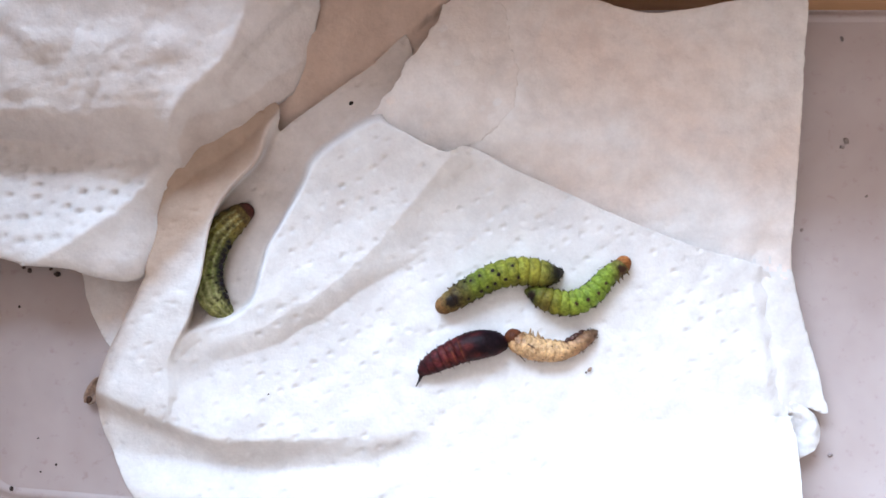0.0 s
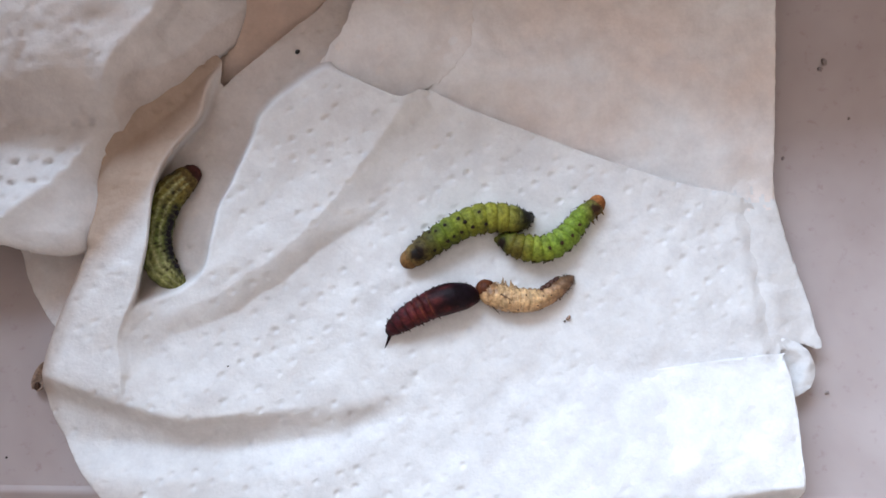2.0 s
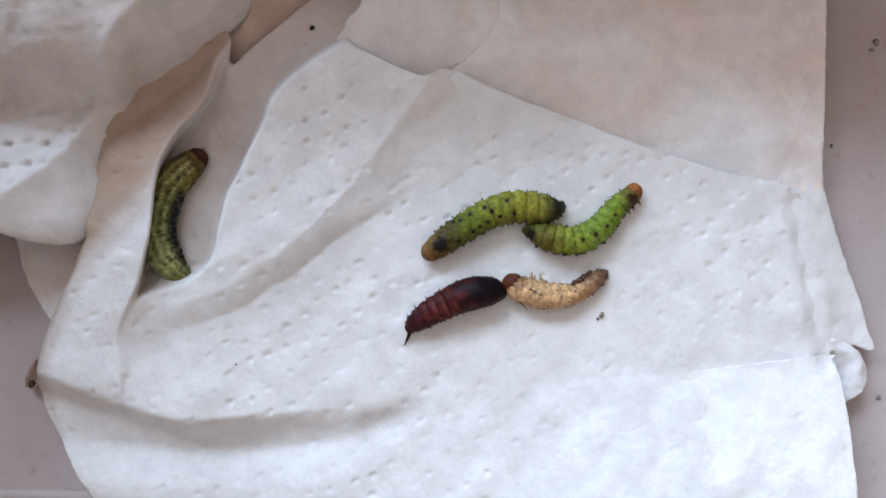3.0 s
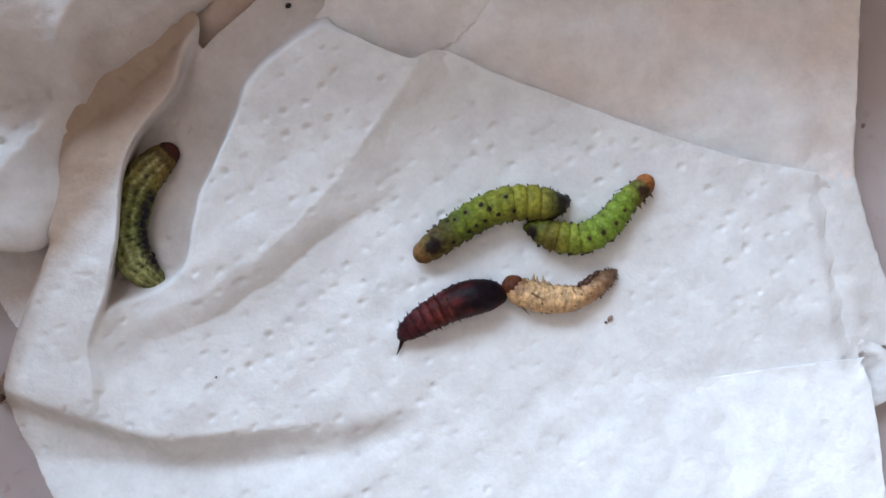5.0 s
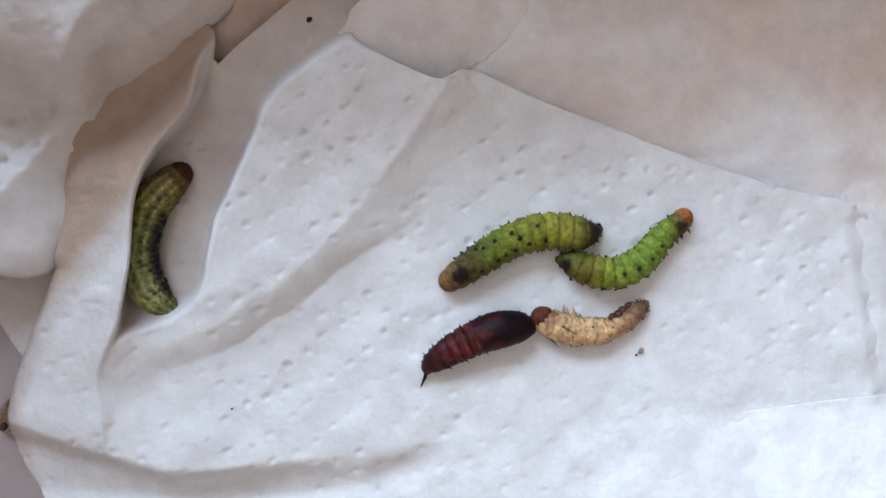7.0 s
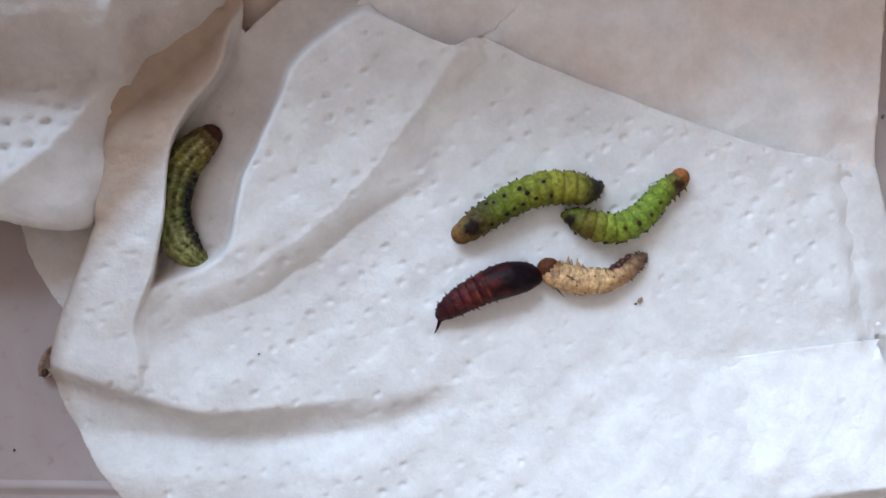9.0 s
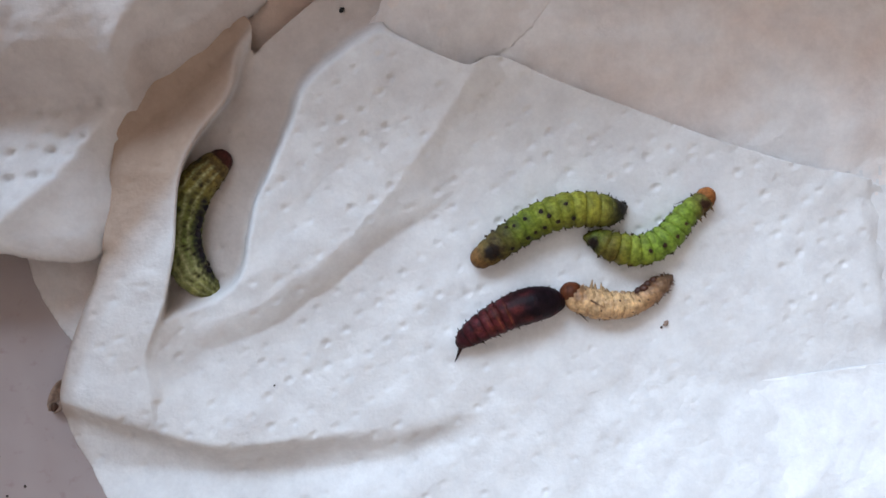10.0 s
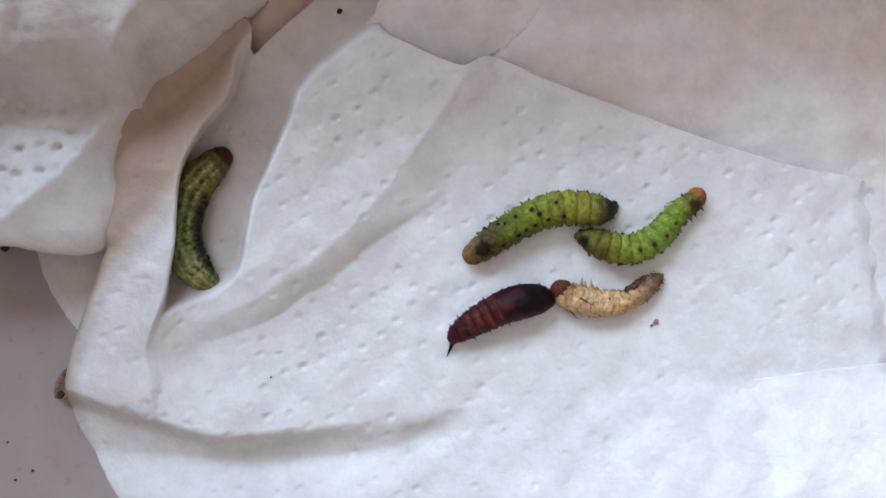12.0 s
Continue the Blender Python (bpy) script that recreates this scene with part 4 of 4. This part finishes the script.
def husk():
    ob = thing("dried_larva", "dry tan shrivelled larva with a glossy brown head", "larva")
    body = Body([(11.8, -14.3), (12.6, -14.9), (14.0, -15.6), (16.4, -16.5), (19.0, -16.8), (21.3, -16.7), (23.2, -15.8), (25.2, -14.5), (27.0, -13.4)], [(0, 1.1), (0.05, 1.5), (0.15, 1.95), (0.3, 2.0), (0.5, 1.8), (0.63, 1.45), (0.75, 1.45), (0.87, 1.2), (0.95, 0.75), (1, 0.12)])
    tan, pale, dull = (0.50, 0.29, 0.13), (0.63, 0.405, 0.20), (0.17, 0.09, 0.05)
    tones = [(0, tan), (0.2, pale), (0.55, pale), (0.68, tan), (0.8, (0.28, 0.16, 0.08)), (1, dull)]
    edges = np.linspace(0.06, 1.0, 12)
    h = np.random.default_rng(61)
    stains = [(h.uniform(0.12, 0.98), h.uniform(-85, 85), h.uniform(0.008, 0.025), h.uniform(6, 16), (0.13, 0.06, 0.025), h.uniform(0.3, 0.7)) for _ in range(26)]
    stains += [(0.12, -30, 0.05, 45, (0.22, 0.09, 0.03), 0.8), (0.66, -70, 0.04, 30, (0.08, 0.03, 0.014), 0.9), (0.8, -60, 0.08, 40, (0.12, 0.05, 0.02), 0.8), (0.95, 0, 0.06, 90, (0.10, 0.055, 0.03), 0.8)]
    for k in range(11):
        mesh = body.slice(edges[k], edges[k + 1], 10, 40, 0.10, 0.045, 400 + k)
        part("body_ring", mesh, DRY, ob, colour=pigment(body, mesh, (edges[k], edges[k + 1]), tones, stains, (), 11, 0.3, -0.12))
    p, t, side_, up_ = body.at(0.075)
    part("head", dome(p - t * 0.25 - side_ * 0.35 + up_ * 0.2, t - side_ * 0.5, 1.5, 1.6, 18, 11, 2), SHELL, ob, "glossy chestnut head", (0.13, 0.040, 0.016))
    for s, long in ((0.20, 1.3), (0.235, 1.0), (0.30, 1.3), (0.335, 0.8), (0.37, 0.7)):
        q, n, t = body.skin_point(s, -78, 0.9)
        part("leg", spike(q, q + n * long - t * 0.35, 0.34, around=7), DRY, ob, colour=(0.38, 0.25, 0.13))
    for s in (0.44, 0.5, 0.56):
        q, n, _ = body.skin_point(s, -80, 0.95)
        part("proleg", dome(q, n, 0.38, 0.3, 10, 6, int(s * 100), 0.1), DRY, ob, colour=(0.34, 0.22, 0.12))
    for s, a in ((0.68, -72), (0.73, -66), (0.78, -80), (0.84, -82)):
        q, n, _ = body.skin_point(s, a, 0.95)
        part("dark_lump", dome(q, n, 0.62, 0.5, 10, 6, int(s * 100), 0.15), DRY, ob, "dark brown shrivelled lump", (0.07, 0.025, 0.015))
    for s, a in ((0.45, -25), (0.62, -10), (0.3, 20), (0.55, 35), (0.25, -5), (0.7, 10), (0.38, 55)):
        q, n, _ = body.skin_point(s, a, 0.98)
        part("speckle", dome(q, n, 0.17, 0.1, 8, 5, 5), DRY, ob, colour=(0.10, 0.055, 0.03))
    q, n, t = body.skin_point(0.20, -10, 0.97)
    part("loose_leg", spike(q, q + t * 1.8 + np.array((0, -0.4, 0.0)), 0.16, n * 0.15), DRY, ob, colour=(0.16, 0.09, 0.05))
    q, n, t = body.skin_point(0.16, 75, 0.9)
    part("loose_leg", spike(q, q + np.array((1.3, -1.5, -0.5)), 0.16), DRY, ob, colour=(0.05, 0.03, 0.02))
    part("edge_scraps", bristles(body, (0.12, 0.74), 34, 0.26, 16, 105, r=0.12), DRY, ob, colour=(0.13, 0.07, 0.035))
    part("tail_bristles", bristles(body, (0.75, 0.98), 30, 0.4, 15, 100, r=0.12), DRY, ob, colour=(0.12, 0.07, 0.04))
    return ob


husk()


# ---- crumbs, droppings and a shed flake ----
def crumb(name, label, x, y, z, size, colour, seed, long=1.3, turn=30):
    a = radians(turn)
    mesh = dome((0, 0, size * 0.6), (math.cos(a), math.sin(a), 0.15), size, size * long, 9, 6, seed, 0.18)
    ob = part(name, mesh, DRY, label="", colour=colour)
    ob.location = (x * MM, y * MM, z * MM)
    return tagged(ob, label, "dropping", "droppings")


crumb("dropping", "tiny black dropping on the towel", -15.2, 25.8, ground_at(-15.2, 25.8), 0.34, DARK, 1)
crumb("dropping", "pale brown crumb beside the dry larva", 25.6, -19.9, ground_at(25.6, -19.9), 0.28, (0.36, 0.25, 0.19), 2, 1.8, 50)
crumb("dropping", "dark end of a brown crumb", 25.0, -20.4, ground_at(25.0, -20.4), 0.15, (0.10, 0.06, 0.04), 3, 1.3, 20)
crumb("dropping", "minute dark speck on the towel", -28.4, -24.2, ground_at(-28.4, -24.2), 0.13, (0.08, 0.06, 0.05), 4)
for k, (x, y, r) in enumerate(((62.4, 12.6, 0.42), (60.9, 1.6, 0.5), (63.2, 4.2, 0.3), (71.6, 20.0, 0.55), (70.9, 18.9, 0.4), (66.4, -34.2, 0.35), (74.8, 10.2, 0.25), (71.8, 38.5, 0.4))):
    crumb("dropping", "grey-brown dropping on the plastic tray", 1.017 * x, 1.017 * y + 0.2, BASE, 0.8 * r, (0.33, 0.27, 0.26), 20 + k, 1.5, 40 * k)
for k, (x, y, r) in enumerate(((-66.6, -3.8, 0.6), (-67.8, -2.9, 0.35), (-71.5, -3.2, 0.45), (-72.6, -2.7, 0.35), (-78.0, -5.2, 0.35), (-72.5, -40.4, 0.42), (-77.6, -34.0, 0.35), (-67.8, -37.6, 0.2), (-65.2, -36.4, 0.22), (-73.0, -9.5, 0.25), (-68.5, -32.0, 0.18))):
    crumb("dropping", "small black dropping on the plastic tray", 1.017 * x, 1.017 * y + 0.2, BASE + (0.0 if y > -39 else 0.15), 0.8 * r, (0.06, 0.042, 0.04), 40 + k, 1.3, 55 * k)


def flake():
    """A curled brown bud scale, half under the towel's edge."""
    verts, faces = [], []
    for k in range(9):
        u = -1 + 2 * k / 8
        for i in range(7):
            w = -1 + 2 * i / 6
            width = 1.5 * math.sqrt(max(1 - u * u * 0.92, 0.03))
            verts.append((u * 2.6, w * width, 0.25 + 1.1 * w * w + 0.35 * u * u))
    faces = [(k * 7 + i, k * 7 + i + 1, k * 7 + i + 8, k * 7 + i + 7) for k in range(8) for i in range(6)]
    ob = part("bud_scale", (verts, faces, [(0.5, 0.5)] * len(verts)), DRY, colour=(0.34, 0.23, 0.17))
    thick = ob.modifiers.new("thickness", "SOLIDIFY")
    thick.thickness = 0.00015
    ob.matrix_world = pose(-59.5 * MM, -24.0 * MM, BASE * MM + 0.0002, 0, 0, 60)
    tagged(ob, "curled brown bud scale half under the towel", "bud scale")
    part("dark_tip", dome((-2.0, 0.2, 0.9), (1, 0.2, 0.3), 0.5, 0.7, 9, 6, 6, 0.1), DRY, ob, colour=(0.10, 0.05, 0.03))


flake()


# ---- the two movements: the bright green caterpillar sags a little to its right, and the plump one lifts its head end away ----
def turned(hold, degrees, shift=(0.0, 0.0)):
    """A pose that turns a thing about an upright axis through hold, and shifts it."""
    a = radians(degrees)
    x = hold[0] - (math.cos(a) * hold[0] - math.sin(a) * hold[1]) + shift[0]
    y = hold[1] - (math.sin(a) * hold[0] + math.cos(a) * hold[1]) + shift[1]
    return pose(x, y, 0, 0, 0, degrees)


def motions():
    sag = ((0.0, 0.0), (4.5, 0.0), (5.5, 0.0), (6.0, 0.2), (6.5, 0.45), (7.0, 0.7), (8.0, 0.9), (9.0, 1.0), (12.0, 1.0))
    walk(two, [(t, turned((0.015, -0.007), -1.72 * f, (0.00035 * f, -0.00048 * f))) for t, f in sag])
    lift = ((0.0, 0.0), (5.5, 0.0), (6.0, 0.4), (6.5, 0.5), (9.5, 0.5), (10.0, 0.75), (10.5, 1.0), (12.0, 0.95))
    walk(one, [(t, turned((0.019, -0.0045), -1.5 * f)) for t, f in lift])


motions()
